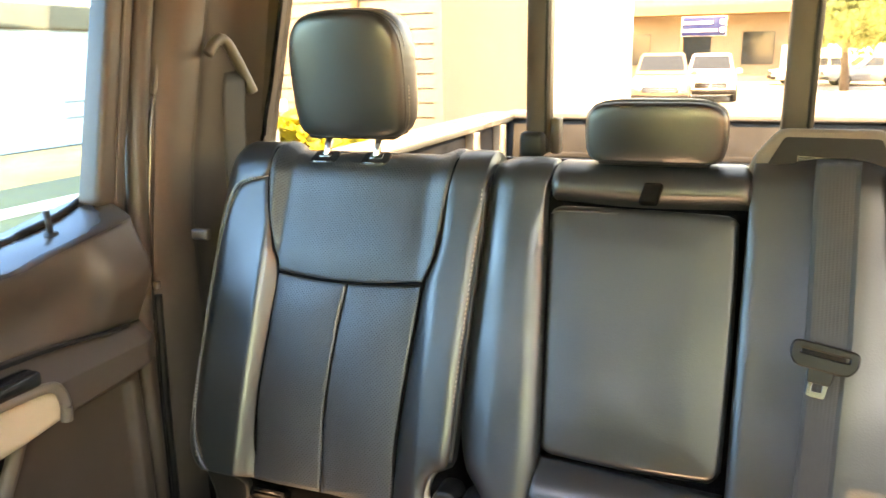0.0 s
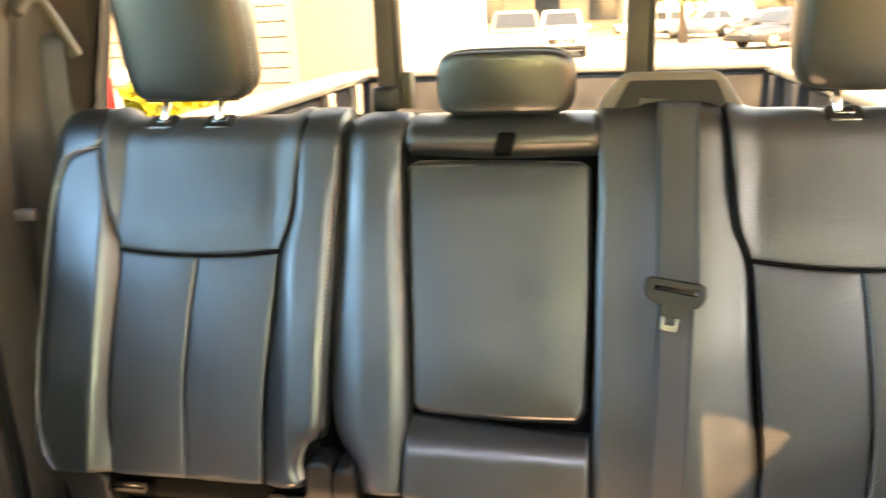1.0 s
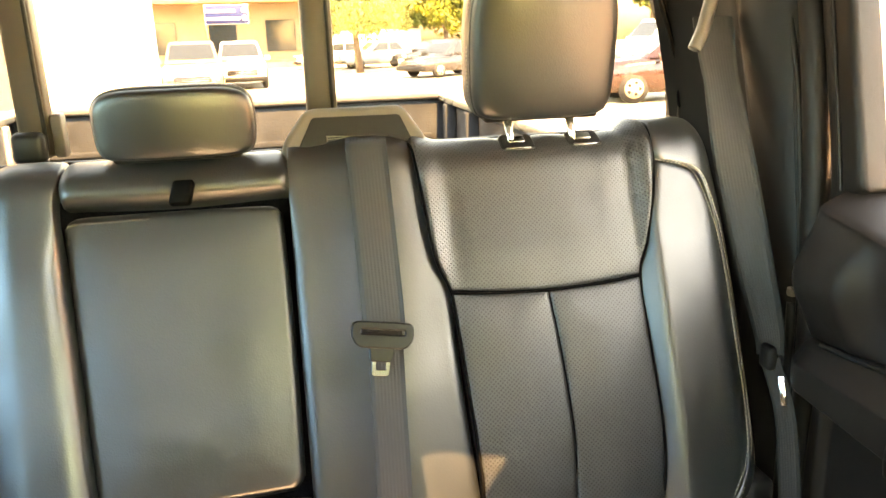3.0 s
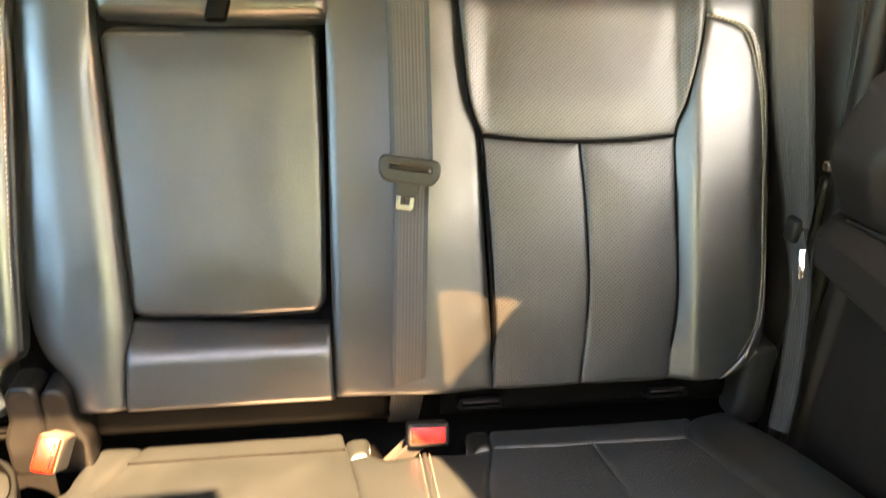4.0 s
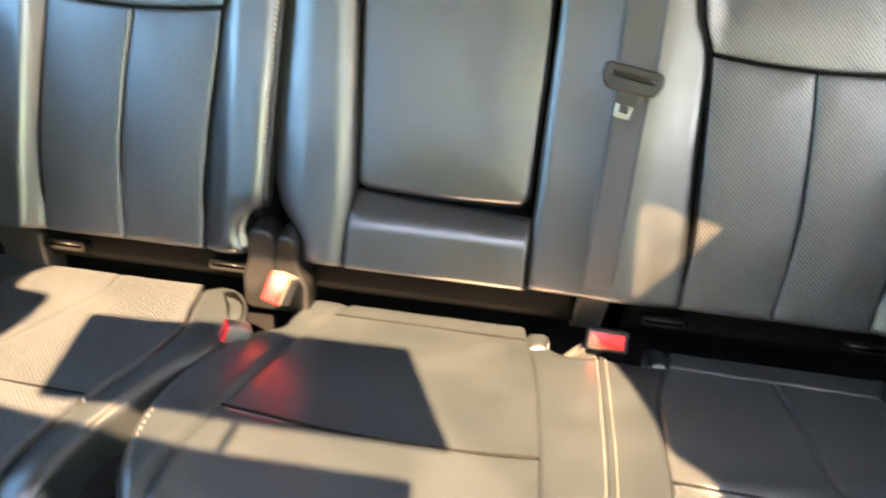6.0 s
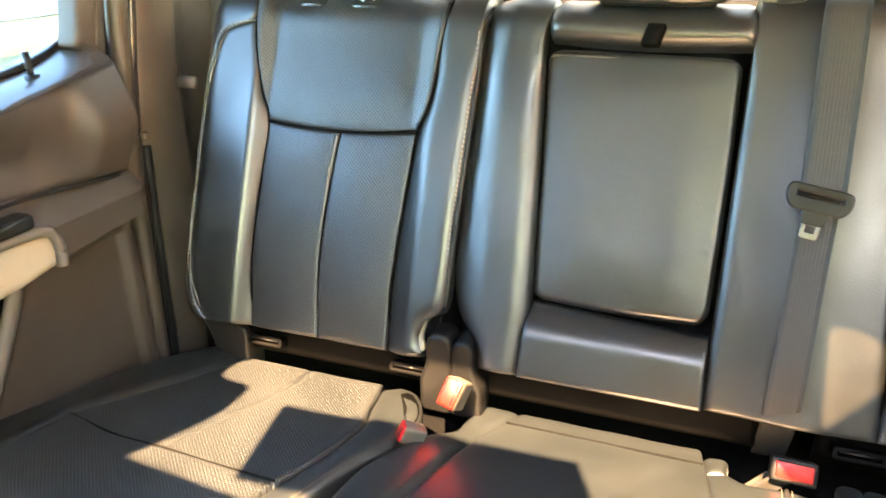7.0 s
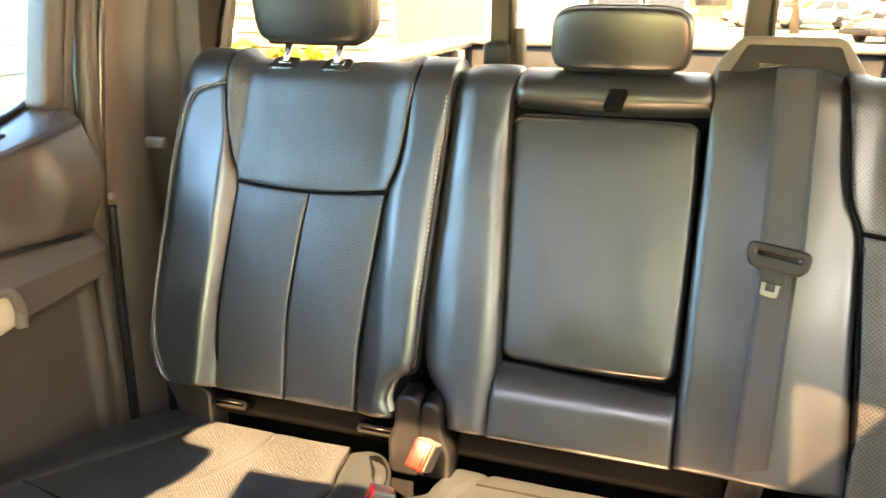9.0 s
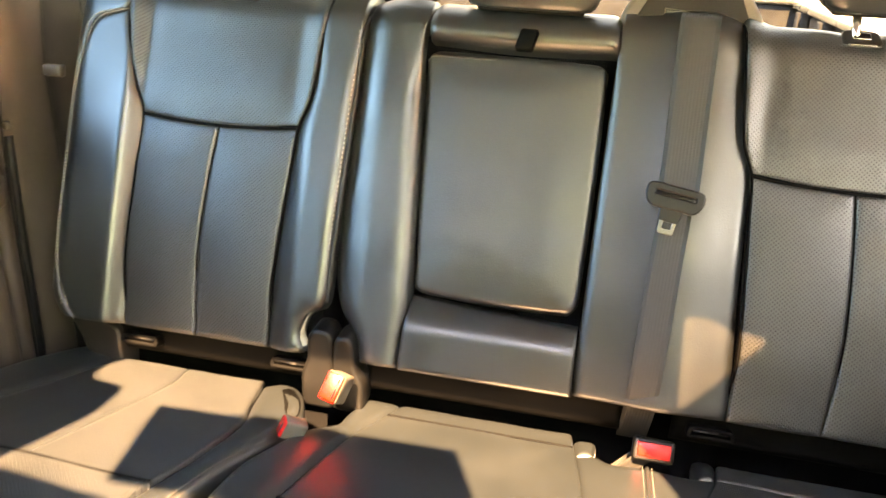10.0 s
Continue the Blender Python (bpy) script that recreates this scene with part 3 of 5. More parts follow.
bpy.context.view_layer.update()
# black plate on the leather stands for the shade inside the belt hole
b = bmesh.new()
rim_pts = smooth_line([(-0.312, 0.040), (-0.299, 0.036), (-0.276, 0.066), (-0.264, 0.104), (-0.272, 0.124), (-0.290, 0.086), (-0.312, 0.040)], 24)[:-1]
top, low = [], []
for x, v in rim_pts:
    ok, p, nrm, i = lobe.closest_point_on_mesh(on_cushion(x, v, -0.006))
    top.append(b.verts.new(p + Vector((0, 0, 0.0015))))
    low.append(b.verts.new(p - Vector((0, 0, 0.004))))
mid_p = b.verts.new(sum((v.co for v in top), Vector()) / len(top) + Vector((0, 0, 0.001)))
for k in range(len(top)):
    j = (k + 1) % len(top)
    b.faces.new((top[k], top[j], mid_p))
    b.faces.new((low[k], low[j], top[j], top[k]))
part("hole_dark_plate", b, MATTE, seat_left, "black plate laid on for the dark of the belt opening")

cc_left = [(-0.124, -0.005), (-0.169, 0.127), (-0.203, 0.310), (-0.218, 0.410), (-0.216, 0.470), (-0.205, NOSE)]
cc_edge = [(-0.188, -0.018), (-0.199, 0.050), (-0.203, 0.094), (-0.236, 0.141), (-0.275, 0.240), (-0.286, 0.315), (-0.281, 0.385), (-0.262, 0.450), (-0.235, 0.510), (-0.220, NOSE)]
cc_right = [(0.156, 0.005), (0.172, 0.127), (0.180, 0.230), (0.183, 0.320)]
cross = [(-0.203, 0.310), (-0.047, 0.321), (0.079, 0.323), (0.183, 0.320)]
pad("centre_panel", seat_right, LEATHER, [(-0.118, -0.040), (0.014, -0.036), (0.154, -0.034)], [(0.154, -0.034)] + cc_right, cross, [(-0.118, -0.040)] + cc_left[:3], on_middle, cush_height, 44, 40, roll=0.010, depth=0.0025, open_sides="t")
pad("centre_nose", seat_right, LEATHER, cross, [(0.183, 0.320), (0.185, 0.48), (0.185, NOSE)], [(-0.205, NOSE), (0.185, NOSE)], cc_left[2:], on_cushion, cush_height, 44, 30, roll=0.010, depth=0.0025, open_sides="b")
pad("inner_bolster", seat_right, LEATHER, [(-0.180, -0.042), (-0.118, -0.040)], [(-0.118, -0.040)] + cc_left, [(-0.220, NOSE), (-0.205, NOSE)], [(-0.180, -0.042)] + cc_edge, on_middle, cush_height, 20, 50, roll=0.020, depth=0.018, skirt=0.12)
rc_left = [(0.372, 0.0), (0.366, 0.060), (0.339, 0.165), (0.334, 0.300), (0.327, 0.413), (0.322, NOSE)]
fl = [(0.266, 0.076), (0.265, 0.221), (0.263, 0.348), (0.255, 0.470), (0.254, NOSE)]
pad("divider_panel", seat_right, LEATHER, [(0.163, 0.060), (0.192, 0.058), (0.216, 0.076), (0.266, 0.076)], fl, [(0.185, NOSE), (0.254, NOSE)], [(0.163, 0.060), (0.172, 0.127), (0.183, 0.320), (0.185, 0.48), (0.185, NOSE)], on_cushion, cush_height, 20, 44, roll=0.010, depth=0.006)
pad("divider_panel", seat_right, LEATHER, [(0.266, 0.076), (0.316, 0.074), (0.366, 0.060)], rc_left[1:], [(0.254, NOSE), (0.322, NOSE)], fl, on_cushion, cush_height, 20, 44, roll=0.010, depth=0.006)
pad("well_lip", seat_right, LEATHER, [(0.158, 0.0), (0.194, 0.004)], [(0.194, 0.004), (0.191, 0.056)], [(0.163, 0.060), (0.191, 0.056)], [(0.158, 0.0), (0.163, 0.060)], on_cushion, cush_height, 12, 14, roll=0.014, depth=0.012)
pad("well_lip", seat_right, LEATHER, [(0.335, 0.0), (0.372, 0.0)], [(0.372, 0.0), (0.366, 0.058)], [(0.338, 0.068), (0.366, 0.058)], [(0.335, 0.0), (0.338, 0.068)], on_cushion, cush_height, 12, 14, roll=0.014, depth=0.012)
rc_mid = [(0.513, 0.062), (0.520, 0.190), (0.528, 0.330)]
rc_top = [(0.366, 0.058), (0.513, 0.062), (0.658, 0.066)]
rc_cross = [(0.335, 0.326), (0.528, 0.331), (0.716, 0.338)]
rc_out = [(0.658, 0.066), (0.690, 0.200), (0.716, 0.338)]
pad("rear_strip", seat_right, PERF, [(0.372, 0.0), (0.690, -0.004)], [(0.690, -0.004), (0.658, 0.066)], rc_top, [(0.372, 0.0), (0.366, 0.058)], on_cushion, cush_height, 36, 14, roll=0.008)
pad("insert_panel", seat_right, PERF, rc_top[:2], rc_mid, rc_cross[:2], [(0.366, 0.058), (0.339, 0.165), (0.335, 0.326)], on_cushion, cush_height, 26, 36, roll=0.010, depth=0.003, open_sides="t")
pad("insert_panel", seat_right, PERF, rc_top[1:], rc_out, rc_cross[1:], rc_mid, on_cushion, cush_height, 26, 36, roll=0.010, depth=0.003, open_sides="t")
pad("nose_panel", seat_right, PERF, rc_cross, [(0.716, 0.338), (0.735, 0.45), (0.735, NOSE)], [(0.322, NOSE), (0.735, NOSE)], [(0.335, 0.326), (0.327, 0.413), (0.322, NOSE)], on_cushion, cush_height, 44, 30, roll=0.010, depth=0.0025, open_sides="b")
pad("outer_bolster", seat_right, LEATHER, [(0.690, -0.004), (0.745, -0.006)], [(0.745, -0.006), (0.808, 0.167), (0.838, 0.30), (0.840, 0.40), (0.830, NOSE)], [(0.735, NOSE), (0.830, NOSE)],
    [(0.690, -0.004), (0.658, 0.066), (0.690, 0.200), (0.716, 0.338), (0.735, 0.45), (0.735, NOSE)], on_cushion, cush_height, 22, 44, roll=0.022, depth=0.018, skirt=0.12)
stitches("stitching", [[tuple(on_cushion(x + o, v, cush_height(x, v) - 0.0005)) for x, v in fl] for o in (-0.0065, 0.0065)], SUNTHREAD, seat_right)
stitches("edge_stitching", [[tuple(on_cushion(x + 0.012, v, cush_height(x, v) - 0.0022)) for x, v in cc_edge[4:-1]]], SUNTHREAD, seat_right, 0.0070, 0.0045, 0.0013)
tube("welt", [tuple(on_cushion(x, v, cush_height(x, v) - 0.002)) for x, v in fl], 0.0034, LEATHER, seat_right)
for parent, line in ((seat_left, lc_cross + lc_cross2[1:]), (seat_right, cross), (seat_right, rc_cross), (seat_right, [(-0.135, 0.036), (0.010, 0.036), (0.158, 0.040)])):
    tube("cross_seam", [tuple(on_cushion(x, v, cush_height(x, v) + 0.0004)) for x, v in line], 0.0017, MATTE, parent)
for parent, x0, x1 in ((seat_left, -0.77, -0.31), (seat_right, -0.21, 0.79)):
    part("base", box(x0, x1, -0.46, -0.06 if x0 < -0.5 else -0.10, 0.0, 0.325, 0.02), CARPET, parent, "black carpeted seat base")
b = box(-0.19, 0.16, -0.11, -0.03, 0.05, 0.318, 0.01)
part("base_rear", b, CARPET, seat_right)
b = box(0.38, 0.74, -0.11, -0.03, 0.05, 0.318, 0.01)
part("base_rear", b, CARPET, seat_right)


# ------------------------------------------------------------------ head restraints
def restraint(at, half, height, depth, posts, label, tilt=0.0, round_top=0.5, square=4.4, sink=0.042):
    """A padded block with a welted front face, on two posts."""
    ob = thing("head_restraint", label, "head restraint", at, "rear head restraints")
    nu, nv = 40, 44
    bm = bmesh.new()
    # closed shell: front and back faces share an outline of rounded form
    ring_n = 64
    outline = []
    for k in range(ring_n):
        a = 2 * math.pi * k / ring_n
        c, s = math.cos(a), math.sin(a)
        p = square if s > 0 else square + 5.0
        rr = (abs(c) ** p + abs(s) ** p) ** (-1 / p)
        x, z = c * rr, s * rr
        taper = 1 - 0.05 * max(-z, 0) ** 2 - 0.05 * max(z, 0) ** 2
        outline.append((x * half * taper, (z * 0.5 + 0.5) * height + 0.012 * round_top * (1 - x * x) * (1 if z > 0 else 0)))
    prof = [(0.0, 0.000), (0.30, 0.0003), (0.55, 0.001), (0.75, 0.002), (0.86, 0.0032), (0.93, 0.005), (0.965, 0.008), (0.985, 0.013), (0.994, 0.020), (1.0, 0.034),
            (1.012, depth * 0.5), (1.0, depth - 0.03), (0.96, depth - 0.012), (0.85, depth - 0.003), (0.5, depth), (0.0, depth)]
    mid = height * 0.5
    rings = []
    for s, y in prof:
        if s == 0.0:
            rings.append([bm.verts.new((0, y, mid))])
        else:
            rings.append([bm.verts.new((x * s, y + 0.010 * abs(x * s / half) ** 2 * (1 if y < depth * 0.5 else 0), mid + (z - mid) * s)) for x, z in outline])
    for a, b in zip(rings, rings[1:]):
        for k in range(ring_n):
            j = (k + 1) % ring_n
            if len(a) == 1:
                bm.faces.new((a[0], b[k], b[j]))
            elif len(b) == 1:
                bm.faces.new((a[k], b[0], a[j]))
            else:
                bm.faces.new((a[k], b[k], b[j], a[j]))
    m = Matrix.Translation(at) @ Euler((-tilt, 0, 0)).to_matrix().to_4x4()
    bm.transform(m)
    part("cushion", bm, LEATHER, ob)
    welt = [tuple(m @ Vector((x * 0.985, 0.020 + 0.010 * abs(x / half) ** 2, mid + (z - mid) * 0.985))) for x, z in outline]
    tube("welt", welt[::2], 0.0026, LEATHER, ob, n=120, closed=True)
    stitches("stitching", [[tuple(m @ Vector((x * 1.004, 0.034 + 0.010 * abs(x / half) ** 2, mid + (z - mid) * 1.004))) for x, z in outline[k0:k1]] for k0, k1 in ((44, 64), (32, 44), (4, 30))], THREAD, ob)
    b = box(-half * 0.80, half * 0.80, depth * 0.20, depth * 0.80, -0.004, 0.012, 0.005)
    b.transform(m)
    part("base", b, BEZEL, ob, "dark plastic underside")
    for u in posts:
        top = m @ Vector((u - at[0], depth * 0.40, 0.02))
        foot = on_back(u, TOP + sink, 0.030)
        part("post", rod(top, foot + (foot - top) * 0.3, 0.0065, 16), CHROME, ob, "chrome post")
    return ob


restraint(tuple(flat_back(-0.507, 0.597, 0.035)), 0.107, 0.207, 0.105, (-0.552, -0.455), "black leather head restraint raised on chrome posts", tilt=-0.13)
restraint(tuple(flat_back(0.524, 0.595, 0.035)), 0.110, 0.209, 0.105, (0.568, 0.472), "black leather head restraint raised on chrome posts", tilt=-0.13)
restraint(tuple(flat_back(0.010, 0.568, 0.040)), 0.103, 0.092, 0.075, (-0.030, 0.050), "low black leather head restraint pushed down in the middle", tilt=-0.09, round_top=0.1, square=5.0, sink=0.085)

# ------------------------------------------------------------------ belts
ACROSS = (1, 0, 0)
belt = thing("seat_belt", "dark grey centre seat belt with hanging black tongue", "seat belt", tuple(flat_back(0.25, 0.0, 0.05)))
run = [(0.262, 0.591, -0.014), (0.261, 0.590, 0.012), (0.259, 0.584, 0.032), (0.256, 0.560, 0.054), (0.256, 0.450, 0.060), (0.256, 0.340, 0.064), (0.254, 0.320, 0.068)]
ribbon("webbing", [(tuple(flat_back(*p)), ACROSS) for p in run], 0.056, WEB, belt)
run = [(0.254, 0.322, 0.066), (0.256, 0.300, 0.058), (0.253, 0.220, 0.054), (0.249, 0.100, 0.052), (0.247, 0.030, 0.040), (0.247, 0.000, 0.018), (0.247, -0.03, -0.02), (0.247, -0.06, -0.06)]
ribbon("lap_webbing", [(tuple(flat_back(*p)), ACROSS) for p in run], 0.046, WEB, belt)
m_tongue = Matrix.Translation(flat_back(0.251, 0.315, 0.078)) @ Euler((radians(90) - REC, 0, 0)).to_matrix().to_4x4() @ Matrix.Rotation(radians(-9), 4, "Z") @ Matrix.Scale(0.89, 4)
tongue = plate("tongue", round_loop([(-0.034, -0.017), (0.034, -0.017), (0.043, -0.004), (0.043, 0.016), (-0.043, 0.016), (-0.043, -0.004)], 0.011), [round_loop([(-0.035, -0.002), (0.035, -0.002), (0.035, 0.010), (-0.035, 0.010)], 0.005)],
               -0.006, 0.006, TONGUE, belt, m_tongue, 0.003, "black plastic belt tongue")
plate("latch_plate", round_loop([(-0.012, -0.058), (0.012, -0.058), (0.013, -0.030), (-0.013, -0.030)], 0.004), [round_loop([(-0.0075, -0.051), (0.0075, -0.051), (0.0075, -0.037), (-0.0075, -0.037)], 0.002)],
      -0.0018, 0.0018, LATCH, tongue, m_tongue, 0.0008, "bright steel latch plate")
plate("latch_sleeve", round_loop([(-0.0145, -0.037), (0.0145, -0.037), (0.018, -0.008), (-0.018, -0.008)], 0.004), [], -0.004, 0.004, TONGUE, tongue, m_tongue, 0.002)

bezel = thing("belt_guide", "dark grey plastic belt guide on top of the seat back", "belt guide", tuple(flat_back(0.246, 0.59, -0.03)))
m_bez = Matrix.Translation(flat_back(0.0, 0.0, 0.012)) @ Euler((radians(90) - REC, 0, 0)).to_matrix().to_4x4()
slot_loop = round_loop([(0.206, 0.586), (0.300, 0.579), (0.300, 0.592), (0.206, 0.599)], 0.003)
plate("housing", round_loop([(0.150, 0.570), (0.346, 0.566), (0.340, 0.588), (0.314, 0.631), (0.186, 0.631), (0.158, 0.594)], 0.009), [slot_loop],
      -0.080, 0.0, TAUPE, bezel, m_bez, 0.009)
plate("face", round_loop([(0.164, 0.572), (0.334, 0.567), (0.312, 0.6225), (0.190, 0.6235)], 0.005), [slot_loop], -0.004, 0.0025, BEZEL, bezel, m_bez, 0.001, "darker face around the belt slot")
for k in range(3):
    b = box(0.209, 0.230, 0.5872 + 0.0034 * k, 0.5887 + 0.0034 * k, -0.008, 0.0005)
    b.transform(m_bez)
    part("slot_rib", b, BEZEL, bezel)
plate("slot", round_loop([(0.200, 0.576), (0.306, 0.572), (0.306, 0.602), (0.200, 0.606)], 0.004), [], -0.03, -0.012, CARPET, bezel, m_bez)


def pillar_belt(side):
    fx = (lambda x: x) if side < 0 else (lambda x: -x + 0.0)
    ob = thing("seat_belt", "dark grey outer seat belt running down the pillar", "seat belt", (fx(-0.79), 0.2, 0.6), "outer seat belts")
    if side < 0:
        rows = [((-0.795, 0.285, 1.085), (0.25, 0.95, 0.1)), ((-0.785, 0.262, 1.050), (0.2, 0.96, 0.0)), ((-0.785, 0.252, 0.950), (0.2, 0.97, 0)), ((-0.785, 0.250, 0.85), (0.2, 0.97, 0)), ((-0.775, 0.23, 0.60), (0.2, 0.97, 0))]
        ribbon("webbing", rows, 0.056, WEB, ob)
        loop = [(-0.802, 0.214, 1.118), (-0.798, 0.236, 1.140), (-0.793, 0.256, 1.142), (-0.788, 0.278, 1.112), (-0.783, 0.298, 1.075), (-0.779, 0.314, 1.044)]
    else:
        rows = [((0.806, 0.232, 1.105), (0.8, -0.2, 0)), ((0.803, 0.207, 1.050), (0.88, -0.2, 0)), ((0.803, 0.172, 0.970), (1, 0, 0)), ((0.803, 0.138, 0.890), (1, 0, 0)), ((0.805, 0.105, 0.813), (0.72, -0.65, 0)),
                ((0.808, 0.072, 0.737), (0.52, -0.82, 0.1)), ((0.814, 0.042, 0.662), (0.12, -0.9, 0.3)), ((0.815, 0.034, 0.628), (0.1, -0.9, 0.35))]
        ribbon("webbing", rows, 0.060, WEB, ob)
        rows = [((0.815, 0.034, 0.622), (0.2, -0.9, 0.4)), ((0.815, -0.012, 0.550), (0.25, -0.9, 0.35)), ((0.815, -0.041, 0.417), (0.3, -0.9, 0.3)), ((0.810, -0.055, 0.33), (0.3, -0.9, 0.25))]
        ribbon("lap_webbing", rows, 0.038, WEB, ob)
        part("tongue", box(0.804, 0.822, 0.020, 0.048, 0.606, 0.644, 0.007, 3), BLACK, ob, "black belt tongue")
        b = box(-0.0040, 0.0040, -0.021, 0.021, -0.0012, 0.0012, 0.0008)
        b.transform(Matrix.Translation((0.812, -0.004, 0.588)) @ Vector((-0.70, -0.65, 0.30)).to_track_quat("Z", "Y").to_matrix().to_4x4() @ Matrix.Rotation(radians(14), 4, "Z"))
        part("latch_plate", b, CHROME, ob, "chrome latch plate")
        loop = [(0.826, 0.240, 1.190), (0.812, 0.236, 1.160), (0.800, 0.230, 1.125), (0.785, 0.222, 1.085), (0.771, 0.218, 1.058)]
    tube("guide_loop", loop, 0.0105, TAUPE, ob, label="grey plastic upper guide")
    return ob


pillar_belt(-1)
pillar_belt(1)


# ------------------------------------------------------------------ buckles
def buckle(at, turn, tip, label, long=0.06, wide=0.034, thick=0.026, stalk=None, rim=0.0015, shell=None, lean=0):
    ob = thing("belt_buckle", label, "buckle", at, "belt buckles")
    m = Matrix.Translation(at) @ Euler((radians(tip), radians(lean), radians(turn))).to_matrix().to_4x4()
    b = box(-wide / 2, wide / 2, -thick / 2, thick / 2, -long, 0, 0.005, 3)
    b.transform(m)
    part("body", b, shell or BUCKLE, ob)
    b = box(-wide / 2 + rim, wide / 2 - rim, -thick / 2 + rim, thick / 2 - rim, -0.01, 0.0022, 0.0025, 2)
    b.transform(m)
    button = part("release_button", b, RED, ob, "bright red release button")
    if wide < thick:
        b = box(wide / 2 - 0.0085, wide / 2 - 0.0055, -thick / 2 + 0.007, thick / 2 - 0.007, -0.004, 0.0030)
    else:
        b = box(-wide / 2 + 0.006, wide / 2 - 0.006, thick / 2 - 0.0065, thick / 2 - 0.0045, -0.004, 0.0030)
    b.transform(m)
    part("slot", b, BLACK, button)
    if stalk:
        ribbon("strap", [(at, (1, 0, 0)), (tuple((Vector(at) + Vector(stalk)) / 2), (1, 0, 0)), (tuple(Vector(at) + Vector(stalk)), (1, 0, 0))], 0.03, WEB, ob, n=12)
    return ob


buckle((-0.204, -0.105, 0.417), -9, 56, "red-buttoned belt buckle standing between the seat halves", 0.052, 0.030, 0.046, None, lean=12)
buckle((-0.256, -0.170, 0.382), -58, 64, "small belt buckle with red button, sunk beside the cushion", 0.036, 0.024, 0.030, None)
buckle((0.273, -0.062, 0.372), -2, 56, "red-buttoned belt buckle lying in the cushion's well", 0.05, 0.058, 0.033, (0.0, 0.05, -0.03), 0.005, BLACK)


# ------------------------------------------------------------------ hinge covers and child seat anchors
def hinge_cover(outline, label, mat=COVER, y=-0.036):
    xs = [p[0] for p in outline]
    ob = thing("hinge_cover", label, "cover", (sum(xs) / len(xs), -0.03, 0.33), "hinge covers")
    m = Matrix.Translation((0, y, 0)) @ Euler((radians(90), 0, 0)).to_matrix().to_4x4()
    plate("cover", round_loop(outline, 0.009), [], -0.05, 0.0, mat, ob, m, 0.006)
    return ob


hinge_cover([(-0.276, 0.33), (-0.232, 0.33), (-0.233, 0.400), (-0.234, 0.452), (-0.240, 0.461), (-0.258, 0.461), (-0.264, 0.450), (-0.265, 0.412), (-0.276, 0.385)], "black plastic hinge cover beside the seat back")
hinge_cover([(-0.226, 0.33), (-0.184, 0.33), (-0.185, 0.375), (-0.196, 0.400), (-0.199, 0.418), (-0.200, 0.446), (-0.206, 0.455), (-0.217, 0.455), (-0.222, 0.446), (-0.223, 0.400)], "black plastic hinge cover flaring towards its foot")
ob = thing("hinge_cover", "black plastic hinge cover at the outer seat edge", "cover", (0.78, -0.02, 0.34), "hinge covers")
b = box(0.750, 0.800, -0.030, 0.030, 0.32, 0.462, 0.014, 3)
part("cover", b, BLACK, ob)
hinge_cover([(-0.688, 0.30), (-0.634, 0.30), (-0.634, 0.385), (-0.692, 0.410), (-0.724, 0.436), (-0.729, 0.424), (-0.714, 0.396), (-0.700, 0.364)], "brown-grey hinge cover tapering up at the outer seat edge", BEZEL, -0.004)
for x in (-0.585, -0.311, 0.355, 0.642):
    ob = thing("child_seat_anchor", "glossy black child seat anchor slot under the seat back", "anchor", (x, -0.02, 0.38), "child seat anchors")
    m = Matrix.Translation((x, -0.014, 0.382)) @ Euler((radians(70), 0, 0)).to_matrix().to_4x4()
    plate("surround", round_loop([(-0.033, -0.007), (0.033, -0.007), (0.031, 0.007), (-0.031, 0.007)], 0.005), [round_loop([(-0.029, -0.005), (0.029, -0.005), (0.029, 0.005), (-0.029, 0.005)], 0.003)], -0.045, 0.0, MATTE, ob, m, 0.002)
    part("bar", rod((x - 0.026, -0.012, 0.384), (x + 0.026, -0.012, 0.384), 0.0016, 8), TONGUE, ob, "dark anchor bar")
# black vinyl valances that hang below the backs
def valance(parent, x0, x1):
    line = smooth_line([(0.030, -0.016), (0.012, -0.012), (-0.012, -0.014), (-0.036, -0.022), (-0.046, -0.034)], 14)
    cols = np.linspace(x0, x1, 40)
    b = bmesh.new()
    rows = [[b.verts.new(flat_back(x, v, w + 0.0016 * noise.noise((x * 9, v * 30, 2.0)))) for x in cols] for v, w in line]
    for p, q in zip(rows, rows[1:]):
        for i in range(39):
            b.faces.new((p[i], p[i + 1], q[i + 1], q[i]))
    ob = part("valance", b, MATTE, parent, "black vinyl valance under the backrest")
    thick = ob.modifiers.new("thick", "SOLIDIFY")
    thick.thickness = 0.003


valance(seat_left, -0.70, -0.285)
valance(seat_right, -0.185, 0.225)
valance(seat_right, 0.300, 0.745)

# dark carpet flap between backs and cushions
b = bmesh.new()
for x in (-0.80, 0.82):
    b.faces.new([b.verts.new(p) for p in ((x, 0.12, 0.43), (x, 0.095, 0.392), (x, 0.095, 0.02), (x, 0.14, 0.02), (x, 0.16, 0.40))])
b.verts.ensure_lookup_table()
for k in range(5):
    j = (k + 1) % 5
    b.faces.new((b.verts[k], b.verts[j], b.verts[5 + j], b.verts[5 + k]))
ob = part("carpet_flap", b, CARPET, None, smooth=False)
tagged(ob, "black carpet closing the gap behind the cushions", "carpet", kind="structure")

# ------------------------------------------------------------------ the cab around
def wall(name, bm, mat, label, category="wall", smooth=False):
    return tagged(part(name, bm, mat, None, smooth=smooth), label, category, kind="structure")


